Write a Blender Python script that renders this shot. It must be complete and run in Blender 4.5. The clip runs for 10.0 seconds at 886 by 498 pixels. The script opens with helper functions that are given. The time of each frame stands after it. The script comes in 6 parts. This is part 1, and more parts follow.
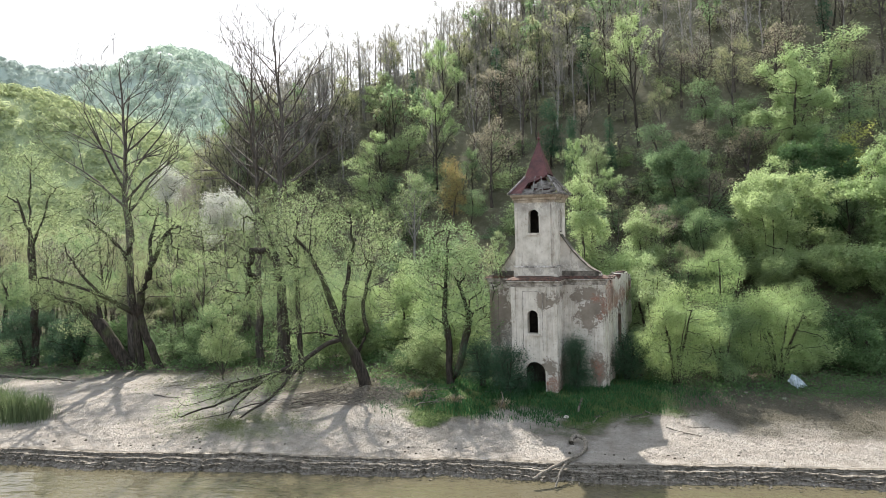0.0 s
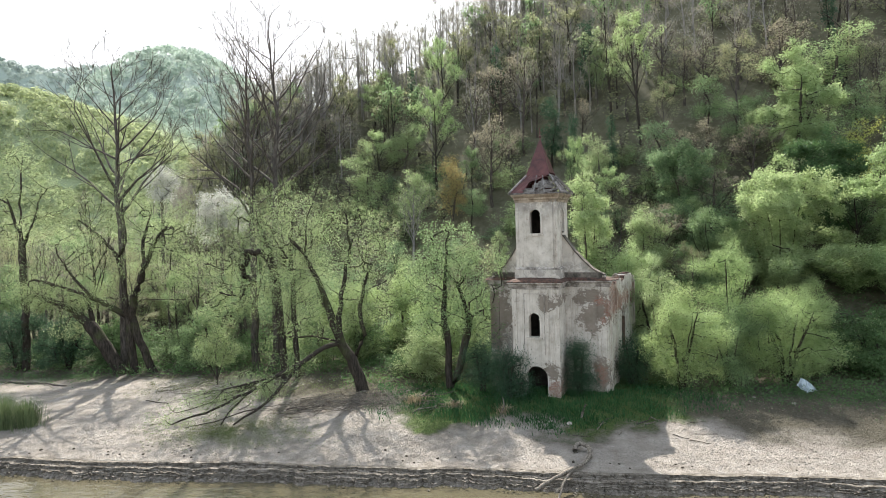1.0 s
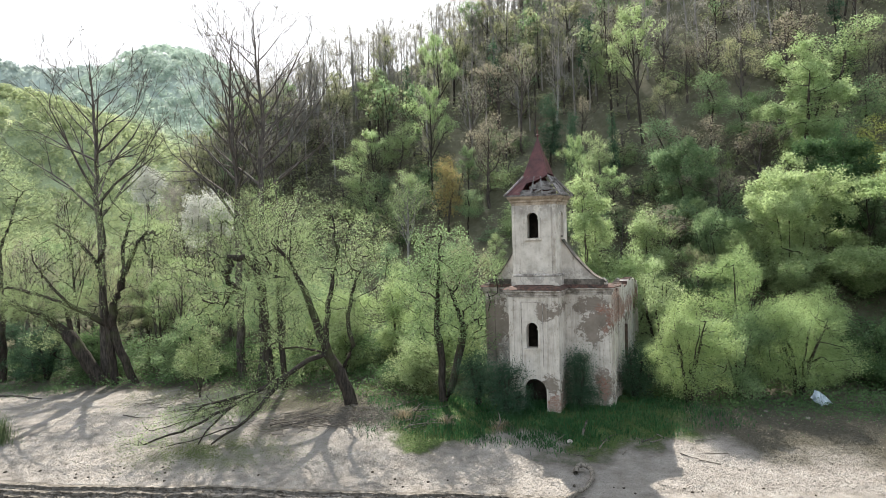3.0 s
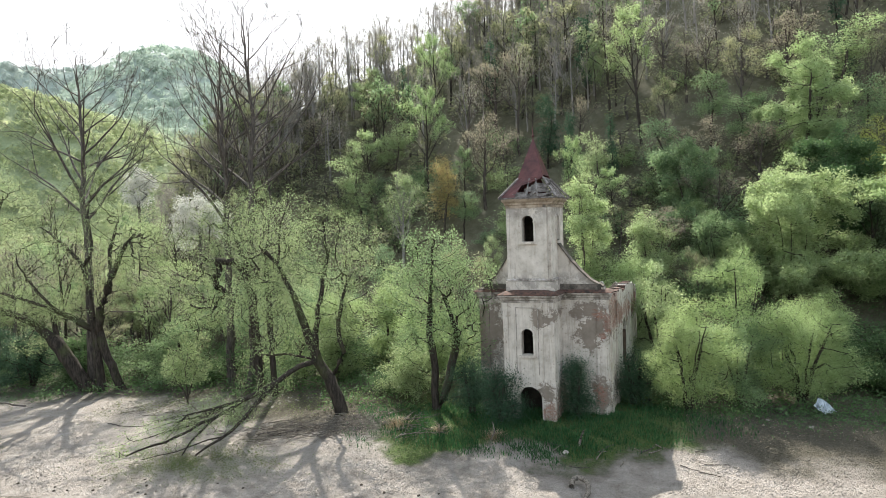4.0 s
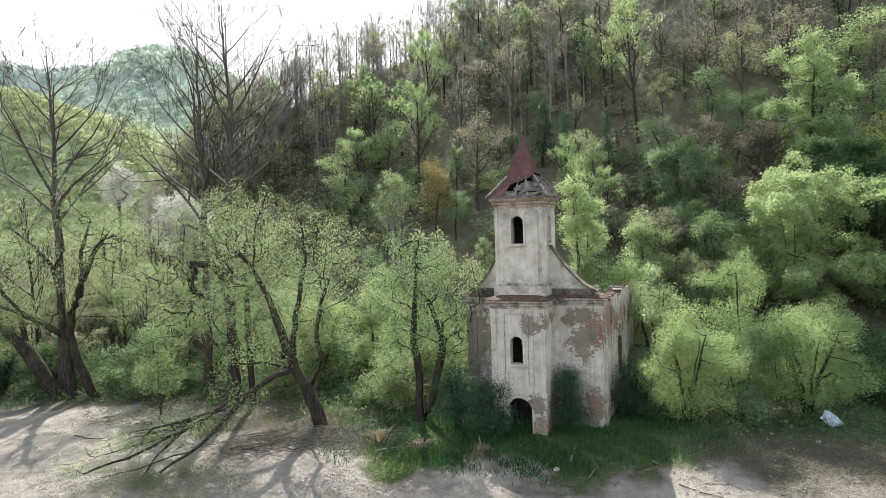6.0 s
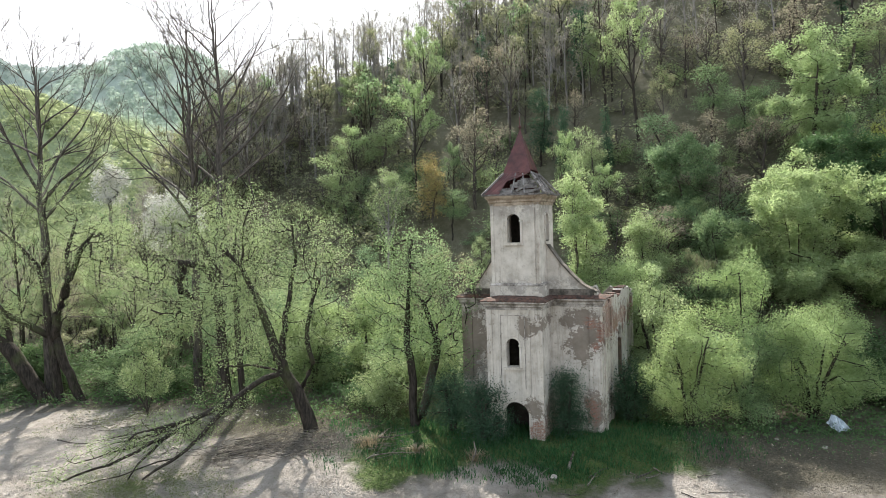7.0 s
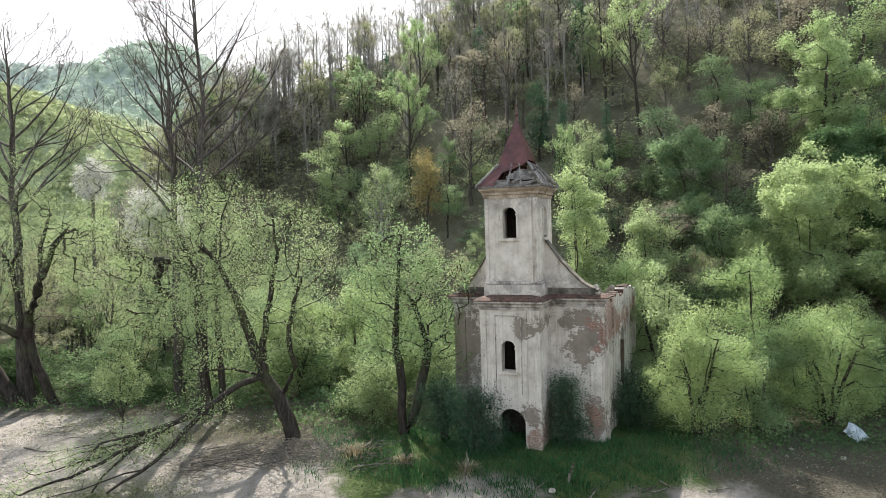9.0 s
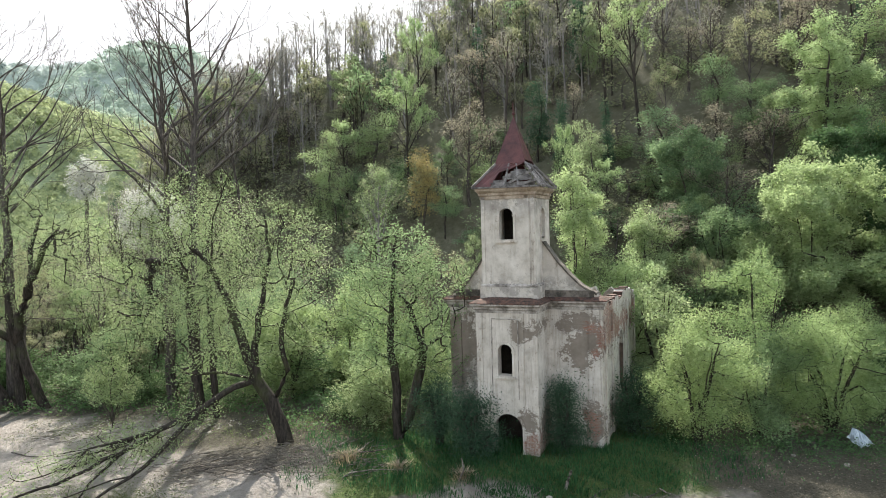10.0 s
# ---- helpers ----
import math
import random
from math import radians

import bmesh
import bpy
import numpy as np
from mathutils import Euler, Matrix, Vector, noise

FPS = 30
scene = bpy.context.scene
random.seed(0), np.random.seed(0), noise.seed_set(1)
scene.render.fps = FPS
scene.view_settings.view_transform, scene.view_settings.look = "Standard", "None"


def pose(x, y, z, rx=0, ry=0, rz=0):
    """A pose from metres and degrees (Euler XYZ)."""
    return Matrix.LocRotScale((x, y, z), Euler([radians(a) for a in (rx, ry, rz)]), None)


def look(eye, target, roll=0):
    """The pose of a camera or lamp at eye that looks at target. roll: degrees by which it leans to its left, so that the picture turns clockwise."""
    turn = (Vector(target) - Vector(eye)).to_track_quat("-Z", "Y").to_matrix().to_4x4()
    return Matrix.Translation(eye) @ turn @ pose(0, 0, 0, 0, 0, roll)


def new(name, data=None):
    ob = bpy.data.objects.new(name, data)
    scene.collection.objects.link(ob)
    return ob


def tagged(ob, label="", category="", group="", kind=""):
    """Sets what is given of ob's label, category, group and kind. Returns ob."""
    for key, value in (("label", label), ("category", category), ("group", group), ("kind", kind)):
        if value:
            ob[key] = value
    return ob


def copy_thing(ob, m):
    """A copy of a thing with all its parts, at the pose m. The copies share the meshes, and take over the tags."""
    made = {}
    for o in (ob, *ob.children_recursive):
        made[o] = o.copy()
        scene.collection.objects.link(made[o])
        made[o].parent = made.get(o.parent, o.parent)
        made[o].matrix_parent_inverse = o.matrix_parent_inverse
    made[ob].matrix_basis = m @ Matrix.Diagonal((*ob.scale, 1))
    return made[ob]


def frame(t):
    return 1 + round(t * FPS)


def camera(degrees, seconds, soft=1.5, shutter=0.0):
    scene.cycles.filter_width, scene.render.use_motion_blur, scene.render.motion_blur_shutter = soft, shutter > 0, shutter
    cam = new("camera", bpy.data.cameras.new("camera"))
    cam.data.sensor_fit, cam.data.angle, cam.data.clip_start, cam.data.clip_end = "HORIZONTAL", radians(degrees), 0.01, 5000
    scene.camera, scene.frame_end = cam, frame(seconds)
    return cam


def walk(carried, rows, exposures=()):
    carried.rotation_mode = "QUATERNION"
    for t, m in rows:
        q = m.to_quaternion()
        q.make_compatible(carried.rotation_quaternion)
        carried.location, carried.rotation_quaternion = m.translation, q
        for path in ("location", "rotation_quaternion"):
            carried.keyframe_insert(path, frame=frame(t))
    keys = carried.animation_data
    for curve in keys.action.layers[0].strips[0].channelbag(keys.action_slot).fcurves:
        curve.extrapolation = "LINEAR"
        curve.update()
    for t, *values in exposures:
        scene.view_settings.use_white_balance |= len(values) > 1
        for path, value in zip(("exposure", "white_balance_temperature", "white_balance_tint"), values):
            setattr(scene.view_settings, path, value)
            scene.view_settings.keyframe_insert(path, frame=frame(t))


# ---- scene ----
cam = camera(65.9, 10.0, 0.85)
METRES, EYE, TILT, LEAN, TURN = 13.5, 13.5, 0.0, 0.0, 8.4
ROWS = [
    (0.0, 0.0, 0.0, 0.0, -0.04, -1.49, 1.39),
    (0.5, 0.0034, 0.0503, 0.0023, -0.02, -1.5, 1.44),
    (1.0, 0.0075, 0.1041, 0.0071, -0.02, -1.54, 1.53),
    (1.5, 0.0138, 0.1573, 0.0127, -0.02, -1.59, 1.61),
    (2.0, 0.022, 0.2101, 0.0193, -0.02, -1.63, 1.68),
    (2.5, 0.0325, 0.2618, 0.026, -0.03, -1.63, 1.72),
    (4.0, 0.0816, 0.4103, 0.0488, -0.09, -1.59, 1.79),
    (4.5, 0.0994, 0.4591, 0.05, -0.12, -1.57, 1.78),
    (5.0, 0.1166, 0.5082, 0.0511, -0.16, -1.54, 1.77),
    (5.5, 0.1321, 0.5569, 0.0513, -0.21, -1.55, 1.75),
    (7.0, 0.1679, 0.7073, 0.0426, -0.33, -1.56, 1.67),
    (7.5, 0.177, 0.7569, 0.0359, -0.36, -1.55, 1.63),
    (8.0, 0.1855, 0.8075, 0.0286, -0.39, -1.57, 1.61),
    (8.5, 0.1936, 0.8585, 0.0218, -0.41, -1.57, 1.59),
    (9.0, 0.2011, 0.9087, 0.0179, -0.44, -1.55, 1.58),
    (9.5, 0.2103, 0.9511, 0.0208, -0.42, -1.36, 1.58),
    (10.0, 0.2189, 0.9659, 0.0207, -0.47, -1.51, 1.52),
]
walk(cam, [(t, pose(0, 0, EYE, TILT, LEAN, TURN) @ pose(METRES * x, METRES * y, METRES * z, 90 + pitch, roll, yaw)) for t, x, y, z, yaw, pitch, roll in ROWS],
     [(0.0, 1.92), (10.0, 1.92)])

# ---- light: low spring sun behind the hill, bright hazy sky ----
SUN_ELEV, SUN_YAW = 45.0, 15.0        # yaw: degrees to the left of straight across the river
sky_world = bpy.data.worlds.new("sky")
scene.world = sky_world
sky_world.use_nodes = True
wn = sky_world.node_tree
sky_tex = wn.nodes.new("ShaderNodeTexSky")
sky_tex.sky_type, sky_tex.sun_disc = "NISHITA", False
sky_tex.sun_elevation, sky_tex.sun_rotation = radians(SUN_ELEV), radians(-SUN_YAW)
sky_tex.air_density, sky_tex.dust_density, sky_tex.ozone_density = 0.8, 4.0, 0.6
# thin bright haze evens the sky out: the glow round the sun is held down, the rest lifted
strong = wn.nodes.new("ShaderNodeMix")
strong.data_type, strong.blend_type = "RGBA", "MULTIPLY"
strong.inputs[0].default_value, strong.inputs[7].default_value = 1.0, (0.15, 0.15, 0.15, 1)
wn.links.new(sky_tex.outputs[0], strong.inputs[6])
held = wn.nodes.new("ShaderNodeMix")
held.data_type, held.blend_type = "RGBA", "DARKEN"
held.inputs[0].default_value, held.inputs[7].default_value = 1.0, (0.26, 0.265, 0.272, 1)
wn.links.new(strong.outputs[2], held.inputs[6])
haze = wn.nodes.new("ShaderNodeMix")
haze.data_type, haze.blend_type = "RGBA", "ADD"
haze.inputs[0].default_value, haze.inputs[7].default_value = 1.0, (0.15, 0.151, 0.157, 1)
wn.links.new(held.outputs[2], haze.inputs[6])
wn.links.new(haze.outputs[2], wn.nodes["Background"].inputs[0])
wn.nodes["Background"].inputs[1].default_value = 1.0
sun_data = bpy.data.lights.new("sun", "SUN")
sun_data.energy, sun_data.angle, sun_data.color = 3.3, radians(0.6), (1.0, 0.94, 0.84)
sun_lamp = new("sun", sun_data)
sx, sy, sz = -math.sin(radians(SUN_YAW)) * math.cos(radians(SUN_ELEV)), math.cos(radians(SUN_YAW)) * math.cos(radians(SUN_ELEV)), math.sin(radians(SUN_ELEV))
sun_lamp.matrix_world = look((sx * 300, sy * 300, sz * 300), (0, 0, 0))

# ---- materials ----
def material(name):
    """A new node material with its node tree and a helper that adds and links nodes."""
    m = bpy.data.materials.new(name)
    m.use_nodes = True
    nt = m.node_tree
    nt.nodes.clear()
    out = nt.nodes.new("ShaderNodeOutputMaterial")

    def node(kind, **settings):
        n = nt.nodes.new(kind)
        for key, value in settings.items():
            if key == "op":
                n.operation = value
            elif key == "blend":
                n.blend_type = value
            else:
                put(n.inputs[key.replace("_", " ")], value)
        return n

    def put(socket, value):
        if isinstance(value, bpy.types.NodeSocket):
            nt.links.new(value, socket)
        elif value is not None:
            socket.default_value = value
    return m, nt, out, node, put


def rgb(c):
    return (c[0], c[1], c[2], 1.0)


def noise_at(node, put, coords, scale, detail=4.0, rough=0.55):
    n = node("ShaderNodeTexNoise", Scale=scale, Detail=detail, Roughness=rough)
    put(n.inputs["Vector"], coords)
    return n.outputs["Fac"]


def ramp(nt, put, fac, stops):
    r = nt.nodes.new("ShaderNodeValToRGB")
    e = r.color_ramp.elements
    while len(e) > 1:
        e.remove(e[-1])
    e[0].position, e[0].color = stops[0][0], rgb(stops[0][1])
    for p, c in stops[1:]:
        el = e.new(p)
        el.color = rgb(c)
    put(r.inputs[0], fac)
    return r.outputs[0]


def grey(nt, put, fac, a, b):
    """A soft step from 0 at a to 1 at b."""
    n = nt.nodes.new("ShaderNodeMapRange")
    n.interpolation_type = "SMOOTHSTEP"
    put(n.inputs["Value"], fac)
    n.inputs["From Min"].default_value, n.inputs["From Max"].default_value = a, b
    return n.outputs["Result"]


def mixed(nt, put, fac, a, b, blend="MIX"):
    n = nt.nodes.new("ShaderNodeMix")
    n.data_type, n.blend_type = "RGBA", blend
    put(n.inputs[0], fac)
    put(n.inputs[6], rgb(a) if isinstance(a, tuple) else a)
    put(n.inputs[7], rgb(b) if isinstance(b, tuple) else b)
    return n.outputs[2]


def calc(nt, put, op, a, b=None):
    n = nt.nodes.new("ShaderNodeMath")
    n.operation = op
    put(n.inputs[0], a)
    if b is not None:
        put(n.inputs[1], b)
    return n.outputs[0]


def bumped(node, height, strength, distance):
    b = node("ShaderNodeBump", Strength=strength, Distance=distance, Height=height)
    return b.outputs[0]


def surface(nt, put, node, out, colour, rough, normal=None, specular=0.3):
    p = node("ShaderNodeBsdfPrincipled", Base_Color=rgb(colour) if isinstance(colour, tuple) else colour, Roughness=rough)
    p.inputs["Specular IOR Level"].default_value = specular
    if normal is not None:
        put(p.inputs["Normal"], normal)
    put(out.inputs["Surface"], p.outputs[0])
    return p


def leaf_material(name, low, high, dry, translucent=0.5, gloss=0.12):
    """Thin leaves: the tree's own tint, each leaf's own shade, light through the blade."""
    m, nt, out, node, put = material(name)
    info, geo = node("ShaderNodeObjectInfo"), node("ShaderNodeNewGeometry")
    isl = geo.outputs["Random Per Island"]
    tint = mixed(nt, put, info.outputs["Random"], low, high)
    per = mixed(nt, put, calc(nt, put, "MULTIPLY", grey(nt, put, isl, 0.6, 1.0), 0.6), tint, dry)
    clump = noise_at(node, put, geo.outputs["Position"], 0.55, 3.0, 0.6)
    val = calc(nt, put, "ADD", calc(nt, put, "MULTIPLY", isl, 0.4), calc(nt, put, "ADD", calc(nt, put, "MULTIPLY", clump, 0.9), 0.47))
    col = mixed(nt, put, 1.0, per, node("ShaderNodeCombineColor", Red=val, Green=val, Blue=val).outputs[0], "MULTIPLY")
    p = node("ShaderNodeBsdfPrincipled", Base_Color=col, Roughness=0.6)
    p.inputs["Specular IOR Level"].default_value = gloss
    hsv = node("ShaderNodeHueSaturation", Hue=0.495, Saturation=1.05, Value=1.4, Color=col)
    tr = node("ShaderNodeBsdfTranslucent", Color=hsv.outputs[0])
    mx = node("ShaderNodeMixShader", Fac=translucent)
    put(mx.inputs[1], p.outputs[0])
    put(mx.inputs[2], tr.outputs[0])
    put(out.inputs["Surface"], mx.outputs[0])
    return m


def bark_material(name, dark, light, scale=6.0, moss=0.0):
    m, nt, out, node, put = material(name)
    tc = node("ShaderNodeTexCoord").outputs["Object"]
    mp = node("ShaderNodeMapping", Vector=tc, Scale=(1.0, 1.0, 0.22))
    a = noise_at(node, put, mp.outputs[0], scale, 6.0, 0.65)
    b = noise_at(node, put, tc, 0.5, 3.0)
    col = mixed(nt, put, grey(nt, put, a, 0.35, 0.68), dark, light)
    if moss:
        col = mixed(nt, put, calc(nt, put, "MULTIPLY", grey(nt, put, b, 0.5, 0.7), moss), col, (0.07, 0.09, 0.03))
    surface(nt, put, node, out, col, 0.9, bumped(node, a, 0.7, 0.05), 0.15)
    return m


LEAF = {
    "willow": leaf_material("willow_leaves", (0.185, 0.245, 0.12), (0.23, 0.285, 0.15), (0.30, 0.335, 0.21)),
    "lime": leaf_material("fresh_leaves", (0.19, 0.27, 0.125), (0.23, 0.295, 0.145), (0.28, 0.325, 0.19)),
    "fresh": leaf_material("shrub_leaves", (0.17, 0.245, 0.108), (0.205, 0.27, 0.122), (0.25, 0.30, 0.16)),
    "green": leaf_material("green_leaves", (0.12, 0.185, 0.098), (0.155, 0.22, 0.108), (0.205, 0.255, 0.15)),
    "olive": leaf_material("olive_leaves", (0.155, 0.175, 0.102), (0.185, 0.198, 0.112), (0.225, 0.215, 0.145)),
    "ochre": leaf_material("ochre_leaves", (0.24, 0.20, 0.09), (0.26, 0.215, 0.095), (0.28, 0.25, 0.13)),
    "yellow": leaf_material("yellow_green_leaves", (0.25, 0.285, 0.085), (0.27, 0.30, 0.09), (0.31, 0.33, 0.13)),
    "russet": leaf_material("russet_buds", (0.175, 0.16, 0.122), (0.205, 0.19, 0.14), (0.22, 0.215, 0.155), 0.4),
    "bud": leaf_material("brown_buds", (0.17, 0.165, 0.135), (0.20, 0.19, 0.155), (0.22, 0.225, 0.17), 0.4),
    # Dark ivy and undergrowth greens; some shrubs take them as painted-in shade.
    "dark": leaf_material("dark_ivy_and_shade_leaves", (0.032, 0.068, 0.04), (0.042, 0.082, 0.046), (0.07, 0.11, 0.065), 0.3),
    "bush": leaf_material("dark_green_and_shade_leaves", (0.055, 0.105, 0.045), (0.08, 0.135, 0.055), (0.11, 0.16, 0.075), 0.35),
    "blossom": leaf_material("white_blossom", (0.37, 0.375, 0.35), (0.41, 0.415, 0.385), (0.30, 0.34, 0.25), 0.35),
    "grass": leaf_material("grass_blades", (0.021, 0.072, 0.03), (0.032, 0.088, 0.031), (0.065, 0.12, 0.046), 0.35),
    "reed": leaf_material("dry_reeds", (0.085, 0.125, 0.06), (0.105, 0.14, 0.07), (0.15, 0.17, 0.10), 0.3),
}
BARK = {
    "dark": bark_material("dark_bark", (0.02, 0.017, 0.014), (0.06, 0.05, 0.041), 6.0, 0.5),
    "grey": bark_material("grey_bark", (0.045, 0.04, 0.036), (0.125, 0.11, 0.097), 7.0),
    "brown": bark_material("brown_twigs", (0.04, 0.034, 0.029), (0.10, 0.085, 0.071), 7.0),
    # Paled bark for the upper slope: distance haze is put into its colour.
    "pale": bark_material("pale_grey_twigs", (0.15, 0.14, 0.13), (0.27, 0.255, 0.235), 7.0),
    "drift": bark_material("bleached_driftwood", (0.085, 0.074, 0.062), (0.22, 0.195, 0.165), 9.0),
}


def ground_material():
    """Dried river silt near the water, litter and soil further up, moss and leaf mould on the slope."""
    m, nt, out, node, put = material("river_silt_and_soil")
    pos = node("ShaderNodeNewGeometry").outputs["Position"]
    sep = node("ShaderNodeSeparateXYZ", Vector=pos)
    big = noise_at(node, put, pos, 0.18, 5.0, 0.6)
    mid = noise_at(node, put, pos, 1.1, 5.0, 0.6)
    fine = noise_at(node, put, pos, 9.0, 5.0, 0.7)
    silt = ramp(nt, put, mid, [(0.3, (0.265, 0.238, 0.212)), (0.55, (0.36, 0.328, 0.297)), (0.75, (0.445, 0.41, 0.375))])
    silt = mixed(nt, put, grey(nt, put, fine, 0.52, 0.72), silt, (0.29, 0.258, 0.22))
    soil = ramp(nt, put, fine, [(0.3, (0.046, 0.042, 0.032)), (0.55, (0.095, 0.088, 0.068)), (0.78, (0.20, 0.185, 0.15))])
    grass = ramp(nt, put, fine, [(0.3, (0.035, 0.065, 0.018)), (0.7, (0.10, 0.14, 0.045))])
    forest = ramp(nt, put, mid, [(0.3, (0.085, 0.09, 0.055)), (0.6, (0.13, 0.125, 0.085)), (0.8, (0.175, 0.155, 0.118))])
    y_wob = calc(nt, put, "ADD", sep.outputs[1], calc(nt, put, "MULTIPLY", calc(nt, put, "SUBTRACT", big, 0.5), 14.0))
    x_in = calc(nt, put, "ABSOLUTE", calc(nt, put, "SUBTRACT", sep.outputs[0], -0.5))
    back = calc(nt, put, "MULTIPLY", grey(nt, put, sep.outputs[0], -19.0, -27.0), 9.0)
    back = calc(nt, put, "SUBTRACT", back, calc(nt, put, "MULTIPLY", grey(nt, put, sep.outputs[0], 7.0, 13.0), 4.0))
    # Soil before the lawn, with shade on the silt put into its colour.
    back = calc(nt, put, "SUBTRACT", back, calc(nt, put, "MULTIPLY", grey(nt, put, x_in, 11.0, 7.0), 3.4))
    col = mixed(nt, put, grey(nt, put, calc(nt, put, "SUBTRACT", y_wob, back), 46.5, 50.5), silt, soil)
    edge = calc(nt, put, "ADD", x_in, calc(nt, put, "MULTIPLY", calc(nt, put, "SUBTRACT", mid, 0.5), 6.0))
    lawn = calc(nt, put, "MULTIPLY", grey(nt, put, y_wob, 45.0, 46.8), grey(nt, put, edge, 11.0, 8.0))
    col = mixed(nt, put, lawn, col, grass)
    col = mixed(nt, put, grey(nt, put, calc(nt, put, "SUBTRACT", y_wob, calc(nt, put, "MULTIPLY", back, 0.6)), 57.0, 62.0), col, forest)
    # Far hills take the canopy's colour, with distance haze painted into it.
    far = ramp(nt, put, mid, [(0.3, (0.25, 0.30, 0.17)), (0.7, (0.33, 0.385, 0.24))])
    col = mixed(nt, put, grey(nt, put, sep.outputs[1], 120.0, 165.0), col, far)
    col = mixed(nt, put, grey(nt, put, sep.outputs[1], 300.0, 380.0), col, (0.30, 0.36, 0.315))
    wet = grey(nt, put, calc(nt, put, "ADD", sep.outputs[2], calc(nt, put, "MULTIPLY", calc(nt, put, "SUBTRACT", mid, 0.5), 0.3)), 0.34, 0.12)
    col = mixed(nt, put, wet, col, (0.11, 0.092, 0.068))
    vor = node("ShaderNodeTexVoronoi", Scale=2.6, Vector=pos)
    vor.feature = "DISTANCE_TO_EDGE"
    crack = grey(nt, put, vor.outputs[0], 0.0, 0.12)
    lump = noise_at(node, put, node("ShaderNodeMapping", Vector=pos, Scale=(1.0, 1.35, 1.0)).outputs[0], 6.5, 6.0, 0.75)
    col = mixed(nt, put, calc(nt, put, "MULTIPLY", grey(nt, put, lump, 0.52, 0.66), 0.4), col, (0.15, 0.133, 0.112))
    col = mixed(nt, put, calc(nt, put, "MULTIPLY", grey(nt, put, crack, 0.5, 0.0), 0.15), col, (0.13, 0.105, 0.075))
    h = calc(nt, put, "ADD", calc(nt, put, "ADD", calc(nt, put, "MULTIPLY", crack, 0.15), fine), calc(nt, put, "MULTIPLY", lump, 1.6))
    surface(nt, put, node, out, col, 0.92, bumped(node, h, 1.0, 0.15), 0.08)
    return m


def mud_material():
    m, nt, out, node, put = material("layered_wet_mud")
    pos = node("ShaderNodeNewGeometry").outputs["Position"]
    mp = node("ShaderNodeMapping", Vector=pos, Scale=(0.9, 1.0, 4.5))
    a = noise_at(node, put, mp.outputs[0], 2.2, 7.0, 0.72)
    b = noise_at(node, put, pos, 5.0, 6.0, 0.75)
    col = ramp(nt, put, a, [(0.32, (0.085, 0.075, 0.062)), (0.5, (0.17, 0.152, 0.13)), (0.64, (0.30, 0.272, 0.24))])
    col = mixed(nt, put, grey(nt, put, b, 0.50, 0.62), col, (0.075, 0.065, 0.053))
    h = calc(nt, put, "ADD", a, calc(nt, put, "MULTIPLY", b, 0.5))
    surface(nt, put, node, out, col, 0.95, bumped(node, h, 1.0, 0.16), 0.05)
    return m


def water_material():
    m, nt, out, node, put = material("murky_river_water")
    pos = node("ShaderNodeNewGeometry").outputs["Position"]
    mp = node("ShaderNodeMapping", Vector=pos, Scale=(0.8, 1.6, 1.0))
    a = noise_at(node, put, mp.outputs[0], 1.5, 3.0, 0.55)
    b = noise_at(node, put, mp.outputs[0], 0.35, 2.0, 0.5)
    h = calc(nt, put, "ADD", a, calc(nt, put, "MULTIPLY", b, 1.5))
    patch = noise_at(node, put, pos, 0.12, 3.0)
    col = mixed(nt, put, patch, (0.072, 0.064, 0.041), (0.094, 0.084, 0.056))
    surface(nt, put, node, out, col, 0.07, bumped(node, h, 0.38, 0.10), 0.5)
    return m


